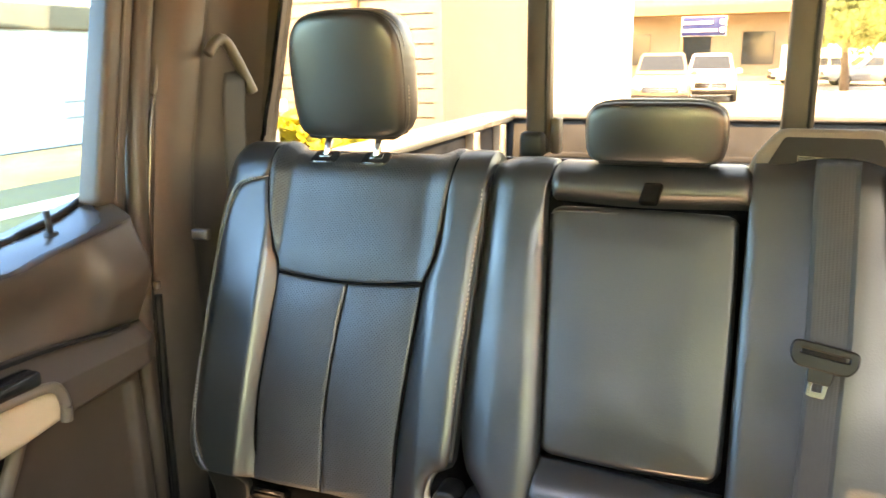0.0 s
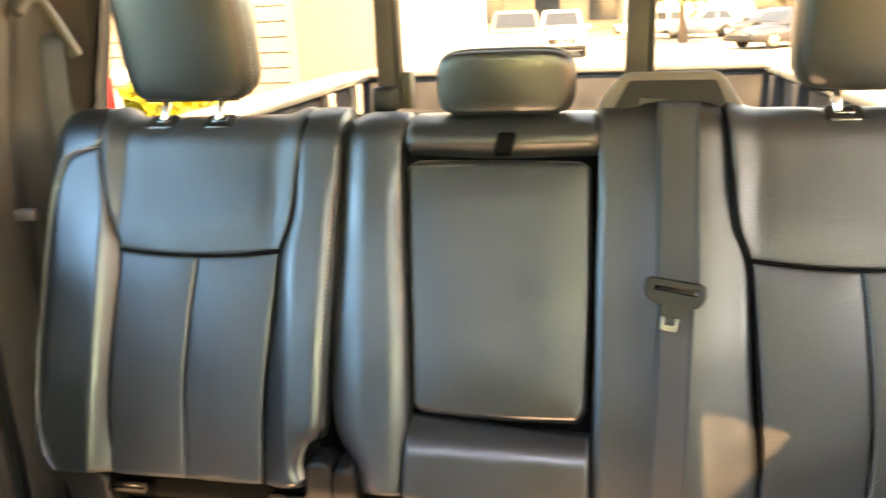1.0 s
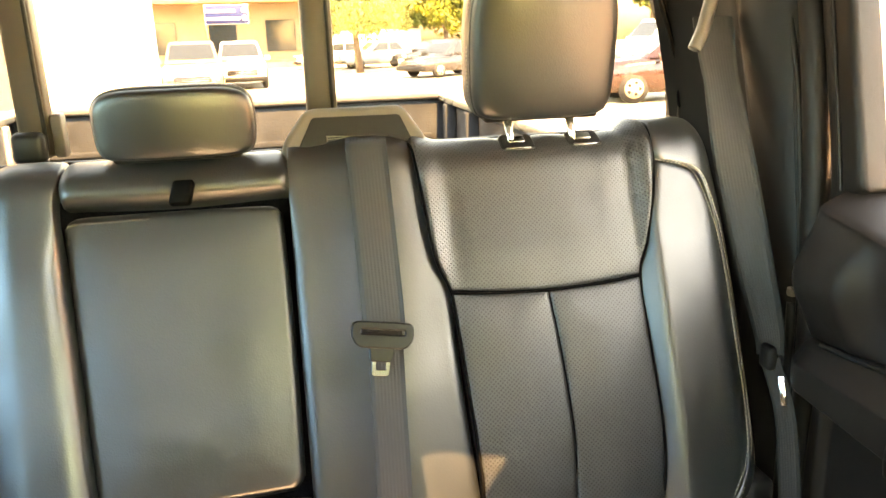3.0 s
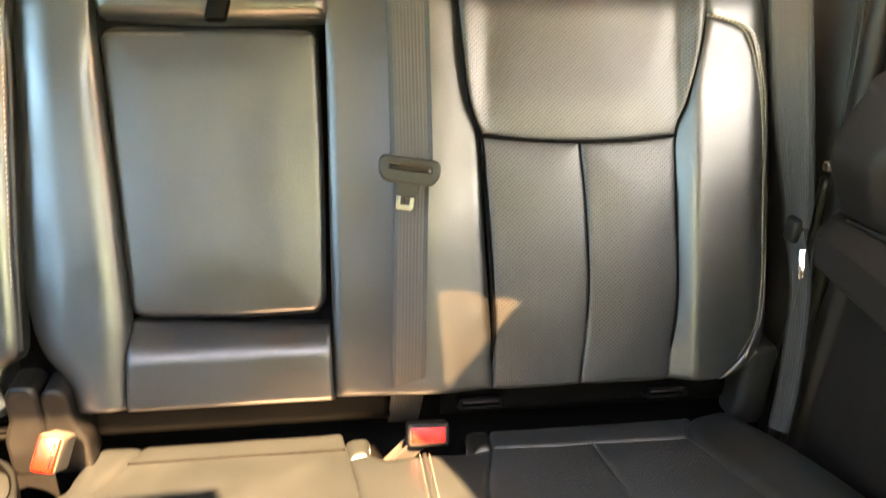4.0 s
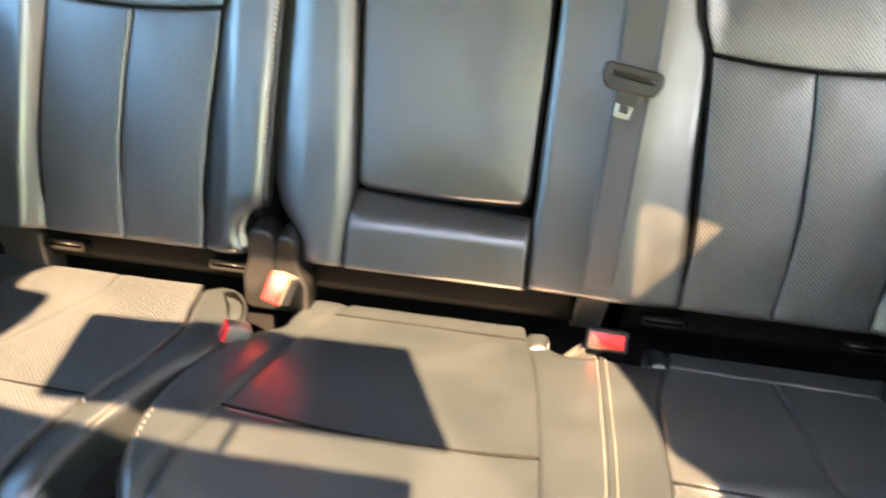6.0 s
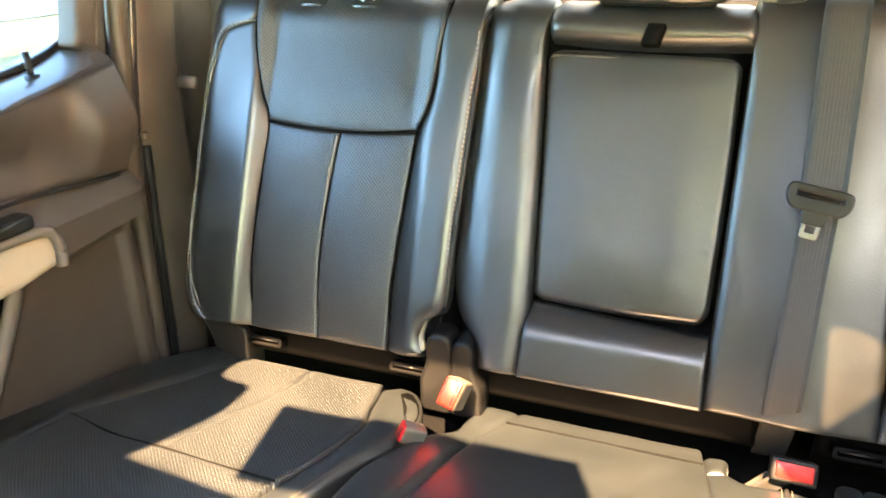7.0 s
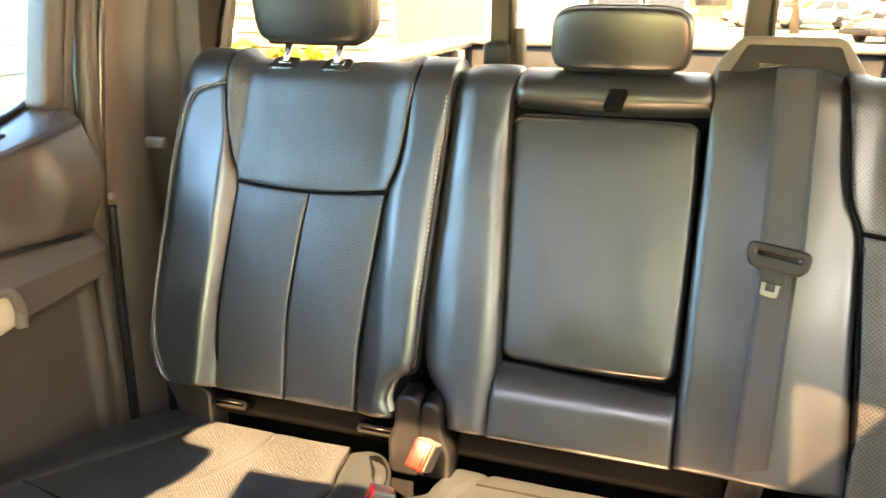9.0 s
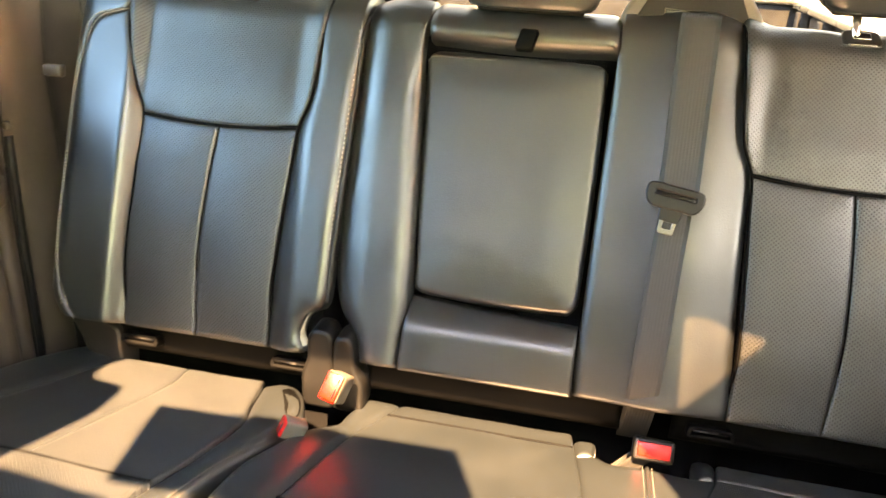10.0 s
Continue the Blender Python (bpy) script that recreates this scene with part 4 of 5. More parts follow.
wall("floor", box(-0.95, 0.95, -2.3, 0.46, -0.06, 0.0), CARPET, "black carpeted cab floor", "floor")
wall("wall_front", box(-0.95, 0.95, -2.36, -2.30, -0.06, 0.78), PLASTIC, "dark dashboard wall")
# two unseen black blocks, added to darken what the lower seats reflect
wall("dashboard", box(-0.90, 0.90, -2.29, -1.84, 0.45, 0.90, 0.06, 4), MATTE, "unseen dashboard block added to keep low sky off the seats", "dashboard")
wall("console_blocker", box(-0.19, 0.25, -1.83, -1.10, 0.0, 0.56, 0.04, 3), MATTE, "unseen console block added to keep low sky off the seats", "console")
# roof openings traced back along the sun from the patches on the seats
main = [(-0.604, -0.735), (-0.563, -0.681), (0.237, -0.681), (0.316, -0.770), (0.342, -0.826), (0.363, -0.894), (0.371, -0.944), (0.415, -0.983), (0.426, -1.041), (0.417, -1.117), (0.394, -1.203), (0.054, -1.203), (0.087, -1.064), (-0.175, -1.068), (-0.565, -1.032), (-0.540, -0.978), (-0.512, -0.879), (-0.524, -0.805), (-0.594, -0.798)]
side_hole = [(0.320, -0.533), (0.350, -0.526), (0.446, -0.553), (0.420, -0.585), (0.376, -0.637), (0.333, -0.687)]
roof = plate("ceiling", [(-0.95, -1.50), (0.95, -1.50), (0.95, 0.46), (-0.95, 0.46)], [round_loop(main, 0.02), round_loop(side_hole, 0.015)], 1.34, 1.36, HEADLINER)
tagged(roof, "pale cloth headliner, its sunroof openings cut to shape the sun patches", "ceiling", kind="structure")
# added pane over the side hole, dims the sun on the belt bolster
pane = plate("patch_dimmer_pane", [(0.292, -0.700), (0.472, -0.700), (0.472, -0.510), (0.292, -0.510)], [], 1.362, 1.366, SMOKED)
tagged(pane, "unseen smoked pane added to dim the sun patch on the bolster", "roof glass", kind="structure")
# unseen windscreen, tinted so that the seats reflect an olive light
screen = part("windscreen", box(-0.88, 0.88, -0.003, 0.003, 0.0, 0.99), WINDSCREEN, smooth=False)
screen.matrix_basis = Matrix.Translation((0, -2.31, 0.785)) @ Matrix.Rotation(-math.atan2(0.81, 0.57), 4, "X")
tagged(screen, "unseen sloping windscreen, tinted green-bronze to put olive light on seats", "windscreen", kind="structure")
# unseen tray in the opening, outlined to cast the four-sided cushion shadow
console = thing("shadow_tray", "unseen flat tray added to cast the shadow on the cushion", "console", (-0.14, -0.92, 1.33))
plate("tray", [(-0.439, -0.828), (0.027, -0.807), (0.113, -0.996), (-0.392, -1.004)], [], 1.335, 1.345, HEADLINER, console)
part("arm", box(-0.144, -0.136, -1.076, -0.996, 1.337, 1.345), HEADLINER, console)


M_SIDE = Matrix(((0, 0, 1, 0), (1, 0, 0, 0), (0, 1, 0, 0), (0, 0, 0, 1)))  # plate x,y,z -> world y,z,x


def side_wall(side):
    x0, x1 = (-0.95, -0.905) if side < 0 else (0.905, 0.95)
    rear = round_loop([(-0.82, 0.840), (-0.24, 0.836), (-0.145, 0.846), (-0.060, 0.864), (0.060, 0.885), (0.115, 0.976), (0.150, 1.116), (0.195, 1.290), (-0.82, 1.290)], 0.012)
    front = round_loop([(-1.80, 0.86), (-0.95, 0.86), (-0.95, 1.28), (-1.58, 1.28)], 0.03)
    w = plate("wall_left" if side < 0 else "wall_right", [(-2.30, -0.06), (0.46, -0.06), (0.46, 1.36), (-1.50, 1.36), (-2.30, 0.80)], [rear, front], x0, x1, PLASTIC, None, M_SIDE)
    tagged(w, "side of the cab with door openings", "wall", kind="structure")


side_wall(-1)
side_wall(1)
# unseen front panes, added to tint and dim the side light
for k, (x, mat, words) in enumerate(((-0.93, DOORGLASS, "unseen front door glass, tinted blue-grey to cool the light"), (0.93, BRONZEGLASS, "unseen front door glass, tinted bronze to warm the light"))):
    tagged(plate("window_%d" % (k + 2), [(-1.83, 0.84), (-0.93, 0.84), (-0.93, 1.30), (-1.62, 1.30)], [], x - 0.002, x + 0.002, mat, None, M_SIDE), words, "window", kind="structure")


def rear_door(side):
    """The inner panel of a rear door with its sill, armrest, pull cup and window."""
    fx = (lambda x: x) if side < 0 else (lambda x: -x + 0.02)
    # driver side gets the copy with shade put into its colour
    trim = PLASTIC if side < 0 else SHADEDTRIM
    ob = thing("rear_door", "closed rear door with dark brown-grey trim panel and armrest" if side < 0 else "closed rear door, its brown-grey trim and armrest darkened for shade", "door", (fx(-0.87), -0.4, 0.05), "rear doors")

    def on_door(y, z, h):
        return Vector((fx(-0.868 + h), y, z))

    sill = bmesh.new()
    n = 40
    a = smooth_line([(-0.85, 0.812), (-0.284, 0.815), (-0.190, 0.825), (-0.100, 0.839), (-0.050, 0.847), (-0.012, 0.854)], n)
    c = smooth_line([(-0.85, 0.838), (-0.284, 0.836), (-0.190, 0.840), (-0.106, 0.852), (-0.050, 0.868), (0.002, 0.892)], n)
    ra = [sill.verts.new((fx(-0.812), y, z)) for y, z in a]
    rb = [sill.verts.new((fx(-0.822), y, z + 0.008)) for y, z in a]
    rc = [sill.verts.new((fx(-0.908), y, z)) for y, z in c]
    for p, q in ((ra, rb), (rb, rc)):
        for k in range(n - 1):
            sill.faces.new((p[k], p[k + 1], q[k + 1], q[k]))
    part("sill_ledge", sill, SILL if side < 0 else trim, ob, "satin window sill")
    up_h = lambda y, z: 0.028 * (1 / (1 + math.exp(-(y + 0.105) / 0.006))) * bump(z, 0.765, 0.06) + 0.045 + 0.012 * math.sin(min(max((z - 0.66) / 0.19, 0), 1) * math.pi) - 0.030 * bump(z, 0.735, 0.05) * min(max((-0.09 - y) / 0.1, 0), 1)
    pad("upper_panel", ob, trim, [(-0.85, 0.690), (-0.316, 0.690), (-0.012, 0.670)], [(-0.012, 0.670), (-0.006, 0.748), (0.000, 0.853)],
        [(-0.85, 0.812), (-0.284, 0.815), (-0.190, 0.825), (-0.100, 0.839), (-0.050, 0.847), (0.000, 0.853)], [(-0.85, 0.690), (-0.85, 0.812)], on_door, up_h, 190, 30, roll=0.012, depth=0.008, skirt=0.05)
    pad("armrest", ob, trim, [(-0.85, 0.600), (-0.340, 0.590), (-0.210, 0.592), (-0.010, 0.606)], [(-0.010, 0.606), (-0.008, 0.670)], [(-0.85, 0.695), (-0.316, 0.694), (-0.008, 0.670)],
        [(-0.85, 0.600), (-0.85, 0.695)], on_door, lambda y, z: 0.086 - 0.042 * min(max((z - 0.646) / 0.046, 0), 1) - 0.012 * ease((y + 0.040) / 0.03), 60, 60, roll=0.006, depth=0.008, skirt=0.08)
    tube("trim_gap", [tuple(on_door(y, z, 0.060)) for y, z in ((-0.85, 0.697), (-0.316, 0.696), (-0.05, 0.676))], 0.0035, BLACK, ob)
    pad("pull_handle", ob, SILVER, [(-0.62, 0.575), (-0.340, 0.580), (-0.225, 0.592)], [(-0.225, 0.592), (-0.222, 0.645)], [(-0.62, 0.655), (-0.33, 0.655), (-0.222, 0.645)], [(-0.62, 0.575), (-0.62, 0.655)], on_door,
        lambda y, z: 0.094, 30, 16, roll=0.014, depth=0.012, skirt=0.05, label="satin silver pull handle, its sunlight put into the colour")
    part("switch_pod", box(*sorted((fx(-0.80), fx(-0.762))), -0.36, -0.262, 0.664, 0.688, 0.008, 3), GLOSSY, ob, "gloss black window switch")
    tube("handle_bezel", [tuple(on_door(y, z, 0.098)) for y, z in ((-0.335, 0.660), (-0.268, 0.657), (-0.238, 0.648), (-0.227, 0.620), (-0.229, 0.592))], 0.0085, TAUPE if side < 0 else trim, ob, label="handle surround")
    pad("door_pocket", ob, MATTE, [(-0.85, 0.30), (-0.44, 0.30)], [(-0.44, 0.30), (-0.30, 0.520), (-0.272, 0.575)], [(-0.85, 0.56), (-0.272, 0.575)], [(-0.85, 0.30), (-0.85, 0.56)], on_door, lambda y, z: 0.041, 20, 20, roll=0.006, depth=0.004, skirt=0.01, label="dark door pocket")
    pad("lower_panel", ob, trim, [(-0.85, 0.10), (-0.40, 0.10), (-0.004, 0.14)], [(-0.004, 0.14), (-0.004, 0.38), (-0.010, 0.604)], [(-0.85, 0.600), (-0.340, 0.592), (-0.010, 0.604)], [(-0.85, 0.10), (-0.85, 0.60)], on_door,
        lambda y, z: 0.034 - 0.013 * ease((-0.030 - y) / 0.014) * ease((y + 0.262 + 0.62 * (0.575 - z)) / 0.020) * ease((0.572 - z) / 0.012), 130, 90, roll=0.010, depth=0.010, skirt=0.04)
    tube("armrest_gap", [tuple(on_door(y, z, 0.044)) for y, z in ((-0.245, 0.586), (-0.200, 0.590), (-0.012, 0.601))], 0.0055, BLACK, ob)
    edge = [(-0.262, 0.585), (-0.290, 0.530), (-0.322, 0.475), (-0.352, 0.425), (-0.40, 0.36)]
    tube("pocket_rim", [tuple(on_door(y, z, 0.040)) for y, z in edge], 0.014, TAUPE, ob, label="taupe pocket rim")
    part("lock_knob", rod((fx(-0.866), -0.126, 0.838), (fx(-0.868), -0.128, 0.884), 0.0045, 12, r2=0.0055), BLACK, ob, "slim dark lock knob")
    part("knob_collar", rod((fx(-0.866), -0.126, 0.836), (fx(-0.866), -0.126, 0.849), 0.011, 16), BLACK, ob)
    tube("window_seal", [(fx(-0.905), y, z + 0.006) for y, z in ((-0.82, 0.838), (-0.24, 0.835), (-0.145, 0.844), (-0.060, 0.862), (-0.010, 0.884), (0.020, 0.900))], 0.006, BLACK, ob, n=120)
    # frame trim behind the glass
    pad("window_frame", ob, trim, [(-0.036, 0.878), (0.026, 0.842)], [(0.026, 0.842), (0.046, 0.95), (0.082, 1.10), (0.135, 1.335)], [(0.078, 1.335), (0.135, 1.335)], [(-0.036, 0.878), (-0.012, 0.976), (0.022, 1.116), (0.078, 1.335)],
        lambda y, z, h: Vector((fx(-0.880 + h), y, z)), lambda y, z: 0.022, 14, 30, roll=0.010, depth=0.010, skirt=0.03)
    tube("frame_welt", [(fx(-0.857), y, z) for y, z in ((0.004, 0.872), (0.022, 0.96), (0.054, 1.10), (0.106, 1.335))], 0.003, trim, ob)
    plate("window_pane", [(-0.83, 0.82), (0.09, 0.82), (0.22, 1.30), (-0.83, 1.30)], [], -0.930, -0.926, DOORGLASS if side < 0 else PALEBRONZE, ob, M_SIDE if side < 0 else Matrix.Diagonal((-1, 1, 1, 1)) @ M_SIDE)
    return ob


rear_door(-1)
rear_door(1)


def pillar(side):
    fx = (lambda x: x) if side < 0 else (lambda x: -x + 0.02)
    # same split as the doors: shade is in the driver side's colour
    trim = PLASTIC if side < 0 else SHADEDTRIM
    ob = thing("pillar_trim", "dark brown-grey rear pillar trim with rubber door seal" if side < 0 else "rear pillar trim darkened for shade, with rubber door seal", "pillar trim", (fx(-0.86), 0.2, 0.05), "pillar trims", kind="structure")
    prof = [(0.050, -0.874), (0.068, -0.852), (0.100, -0.838), (0.140, -0.833), (0.175, -0.838), (0.205, -0.868), (0.260, -0.884), (0.320, -0.876), (0.380, -0.845), (0.412, -0.820)]
    n = len(prof)
    line = smooth_line(prof, 40)
    zs = np.linspace(0.02, 1.335, 30)
    bm = bmesh.new()
    rows = []
    for z in zs:
        lean = 0.055 * max(z - 0.93, 0) / 0.4
        row = []
        for y, x in line:
            k = (y - 0.062) / 0.35
            fwd = 0.22 * max(z - 0.80, 0) * (1 - k)
            row.append(bm.verts.new((fx(x + lean * (0.4 + 1.1 * k)), y + fwd + 0.004 * math.sin(z * 5), z)))
        rows.append(row)
    for a, b in zip(rows, rows[1:]):
        for i in range(len(line) - 1):
            bm.faces.new((a[i], a[i + 1], b[i + 1], b[i]))
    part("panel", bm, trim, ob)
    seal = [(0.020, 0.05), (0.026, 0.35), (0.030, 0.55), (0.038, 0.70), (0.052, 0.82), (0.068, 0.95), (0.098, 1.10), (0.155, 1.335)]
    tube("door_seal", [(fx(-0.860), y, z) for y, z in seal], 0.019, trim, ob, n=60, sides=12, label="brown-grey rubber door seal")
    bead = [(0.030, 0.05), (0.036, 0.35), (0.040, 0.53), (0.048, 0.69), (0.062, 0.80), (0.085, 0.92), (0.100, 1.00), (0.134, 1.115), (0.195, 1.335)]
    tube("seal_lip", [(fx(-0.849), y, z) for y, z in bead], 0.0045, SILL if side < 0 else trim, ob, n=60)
    tube("seal_gap", [(fx(-0.850), y + 0.021, z) for y, z in bead[:4]], 0.0085, BLACK, ob, n=40)
    part("seal_clip", box(*sorted((fx(-0.846), fx(-0.836))), 0.055, 0.068, 0.704, 0.718, 0.003), TAUPE, ob, "taupe seal clip")
    tube("seal_groove", [(fx(-0.850), y + 0.008, z) for y, z in bead], 0.0035, BLACK, ob, n=60)
    return ob


pillar(-1)
pillar(1)
ob = thing("seat_release", "grey plastic seat release tab beside the seat back", "release tab", (-0.755, 0.10, 0.80))
b = box(-0.775, -0.740, 0.085, 0.100, 0.795, 0.815, 0.004)
part("tab", b, PLASTIC, ob)

# rear wall and window
M_REAR = Matrix(((1, 0, 0, 0), (0, 0, 1, 0), (0, 1, 0, 0), (0, 0, 0, 1)))  # plate x,y,z -> world x,z,y
opening = round_loop([(-0.822, 0.915), (0.850, 0.915), (0.838, 1.05), (0.795, 1.165), (0.760, 1.30), (-0.735, 1.30), (-0.785, 1.08)], 0.03)
tagged(plate("wall_back", [(-0.95, -0.06), (0.95, -0.06), (0.95, 1.36), (-0.95, 1.36)], [opening], 0.395, 0.44, PLASTIC, None, M_REAR), "dark rear wall of the cab around its window", "wall", kind="structure")
win = thing("window_1", "wide tinted rear window with a sliding middle pane", "window", (0, 0.42, 0.93), kind="structure")
for x0, x1 in ((-0.84, -0.215), (-0.212, 0.212), (0.215, 0.86)):
    plate("pane", [(x0, 0.905), (x1, 0.905), (x1, 1.31), (x0, 1.31)], [], 0.420, 0.424, GLASS, win, M_REAR)
for x0, x1 in ((-0.238, -0.194), (0.190, 0.238)):
    part("window_post", box(x0, x1, 0.376, 0.414, 0.93, 1.32, 0.006), PLASTIC, win, "dark window post")
    part("post_bead", box((x0 + x1) / 2 + 0.013, (x0 + x1) / 2 + 0.019, 0.371, 0.38, 0.94, 1.32, 0.002), BLACK, win)
part("foot", box(-0.192, -0.176, 0.378, 0.41, 0.93, 0.995, 0.004), PLASTIC, win)
part("latch", box(-0.245, -0.197, 0.352, 0.377, 0.925, 0.972, 0.011, 4), BLACK, win, "black sliding pane latch")
tube("window_gasket", [(x, 0.396, z) for x, z in ((-0.735, 1.30), (-0.785, 1.08), (-0.815, 0.96), (-0.800, 0.922), (-0.5, 0.916), (0.0, 0.916), (0.5, 0.916), (0.825, 0.922), (0.848, 0.97), (0.832, 1.06), (0.795, 1.165), (0.760, 1.30))], 0.005, GLOSSY, win, n=160, label="black rubber gasket")


# ------------------------------------------------------------------ front seats behind the eye, added to shade the rear ones
for x0, x1, hx, dy, low in ((-0.74, -0.24, -0.49, 0.0, 0.0), (0.30, 0.80, 0.60, -0.33, 0.14)):
    ob = thing("front_seat", "unseen black leather front seat, added to shade the rear seats", "seat", ((x0 + x1) / 2, -1.2 + dy, 0.0), "front seats")
    part("backrest", box(x0, x1, -1.14 + dy, -1.00 + dy, 0.30 - low, 1.04 - low, 0.05, 4), LEATHER, ob)
    part("seat", box(x0, x1, -1.60 + dy, -1.05 + dy, 0.12, 0.38 - low / 2, 0.05, 4), LEATHER, ob)
    part("pedestal", box(x0 + 0.06, x1 - 0.06, -1.55 + dy, -1.10 + dy, 0.0, 0.13), CARPET, ob)
    part("head_cushion", box(hx - 0.13, hx + 0.13, -1.15 + dy, -1.04 + dy, 1.05 - low, 1.21 - low, 0.045, 4), LEATHER, ob)
    for k in (-0.05, 0.05):
        part("post", rod((hx + k, -1.09 + dy, 1.02 - low), (hx + k, -1.09 + dy, 1.10 - low), 0.007, 12), CHROME, ob, "chrome post")

# ------------------------------------------------------------------ outside
GROUND = -0.72
ASPHALT = material("asphalt", (0.27, 0.255, 0.225), 0.9, mottle=0.2, grain=0.006, grain_scale=120, scale=0.6)
GRASS = material("grass", (0.034, 0.042, 0.009), 0.9, mottle=0.5, grain=0.02, grain_scale=60, scale=3)
CONCRETE = material("concrete", (0.32, 0.305, 0.27), 0.85, mottle=0.15, grain=0.003, grain_scale=150, scale=2)
SIDING = material("cream_siding", (0.150, 0.138, 0.112), 0.7, mottle=0.10, scale=1.5)
WHITE = material("white_paint", (0.80, 0.80, 0.78), 0.5, mottle=0.05, scale=1.0)
BEIGE = material("beige_render", (0.24, 0.18, 0.125), 0.85, mottle=0.12, scale=0.7)
PINKISH = material("tan_render", (0.82, 0.58, 0.42), 0.85, mottle=0.10, scale=0.7)
ROOFING = material("brown_fascia", (0.20, 0.13, 0.07), 0.8, mottle=0.2, scale=1.0)
SIGNBLUE = material("blue_sign_paint", (0.004, 0.010, 0.075), 0.4, mottle=0.05)
BARK = material("bark", (0.10, 0.07, 0.05), 0.9, mottle=0.4, scale=6)
LEAF = material("leaves", (0.060, 0.100, 0.010), 0.6, mottle=0.5, scale=2.0)
RUBBER = material("tyre_rubber", (0.02, 0.02, 0.02), 0.8, mottle=0.2)
CARGLASS = material("car_glass", (0.02, 0.025, 0.03), 0.08, mottle=0.1)
BEDLINER = material("black_bed_liner", (0.030, 0.0345, 0.041), 0.8, spec=0.1, mottle=0.4, grain=0.003, grain_scale=200)
CAPGREY = material("grey_cap_plastic", (0.12, 0.12, 0.12), 0.5, mottle=0.15)
TRUCKPAINT = material("pale_truck_paint", (0.40, 0.34, 0.26), 0.3, mottle=0.05, coat=0.5)

tagged(part("ground", box(-300, 300, -300, 300, GROUND - 0.2, GROUND), ASPHALT), "sunlit grey asphalt car park", "ground", kind="structure")
tagged(part("lawn", box(-9.8, -2.5, -6, 8.9, GROUND, GROUND + 0.05), GRASS), "dry green grass strip beside the car park", "grass", kind="structure")
tagged(part("footpath", box(-8.35, -7.85, -6, 8.9, GROUND, GROUND + 0.07), CONCRETE), "pale concrete footpath across the grass", "footpath", kind="structure")
tagged(part("dry_ground", box(-14.5, -9.8, -6, 30, GROUND, GROUND + 0.03), SOIL), "bare tan ground beyond the grass", "ground", kind="structure")
tagged(part("kerb", box(-2.5, -2.3, -6, 9.0, GROUND, GROUND + 0.13, 0.02), CONCRETE), "pale concrete kerb", "kerb", kind="structure")

bed = thing("truck_bed", "open truck bed with pale rails and black tailgate lining", "truck bed", (0, 1.3, -0.1))
for s in (-1, 1):
    part("side_wall", box(*sorted((s * 0.80, s * 0.90)), 0.52, 2.22, -0.10, 0.835, 0.02), BEDLINER, bed)
    part("rail_cap", box(*sorted((s * 0.765, s * 0.915)), 0.52, 2.24, 0.835, 0.868, 0.012, 3), TRUCKPAINT, bed, "pale sunlit rail cap")
    for y in (1.95, 1.62):
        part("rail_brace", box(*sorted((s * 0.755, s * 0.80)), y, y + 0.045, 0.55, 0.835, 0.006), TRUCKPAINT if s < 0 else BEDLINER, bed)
part("tailgate", box(-0.80, 0.80, 2.14, 2.22, 0.0, 0.845, 0.015), BEDLINER, bed)
part("tailgate_cap", box(-0.80, 0.80, 2.12, 2.235, 0.845, 0.878, 0.012, 3), CAPGREY, bed, "dark grey tailgate cap")
for z in (0.70,):
    part("tailgate_rib", box(-0.74, 0.74, 2.128, 2.145, z - 0.012, z + 0.012, 0.005), BEDLINER, bed)
part("bed_floor", box(-0.80, 0.80, 0.52, 2.14, -0.10, -0.04), BEDLINER, bed)
part("headboard", box(-0.80, 0.80, 0.50, 0.54, -0.10, 0.80), BEDLINER, bed)

# house clad in boards, left behind the truck
house = thing("house", "cream house clad in horizontal boards", "house", (-8, 11, GROUND), kind="")
part("wall", box(-9.0, -3.85, 9.02, 15, GROUND, 6.5), SIDING, house, smooth=False)
rng = random.Random(4)
for k in range(30):
    z = GROUND + 0.20 * k
    b = bmesh.new()
    v = [b.verts.new(p) for x in (-9.0, -3.85) for p in ((x, 8.985, z), (x, 9.03, z), (x, 9.03, z + 0.215), (x, 9.008, z + 0.215))]
    for f in ((0, 1, 2, 3), (7, 6, 5, 4), (0, 4, 5, 1), (1, 5, 6, 2), (2, 6, 7, 3), (3, 7, 4, 0)):
        b.faces.new([v[i] for i in f])
    part("siding_board", b, SIDING, house, smooth=False)
part("corner_board", box(-3.87, -3.74, 8.965, 9.08, GROUND, 6.5, 0.01), SIDING, house, smooth=False)
part("downpipe", rod((-5.02, 8.93, GROUND), (-5.02, 8.93, 6.5), 0.045, 12), ROOFING, house, "brown downpipe")
hedge = bmesh.new()
for i in range(900):
    x, y, z = rng.uniform(-6.2, -4.5), rng.uniform(7.9, 8.8), rng.uniform(0, 1)
    z = GROUND + z * (0.95 + 0.25 * noise.noise((x * 2, y * 2, 0)))
    m = Matrix.Translation((x, y, z)) @ Euler((rng.uniform(0, 3), rng.uniform(0, 3), rng.uniform(0, 3))).to_matrix().to_4x4()
    bmesh.ops.create_cone(hedge, segments=4, radius1=0.10, radius2=0.0, depth=0.02, matrix=m)
YELLOW = material("yellow_green_leaves", (0.26, 0.24, 0.02), 0.6, mottle=0.4, scale=4.0)
tagged(part("shrub", hedge, YELLOW, smooth=False), "yellow-green shrub in front of the house", "shrub", kind="stuff")
# white building beside it
shed = thing("white_building", "plain white building glaring in the sun", "building", (-3, 17, GROUND))
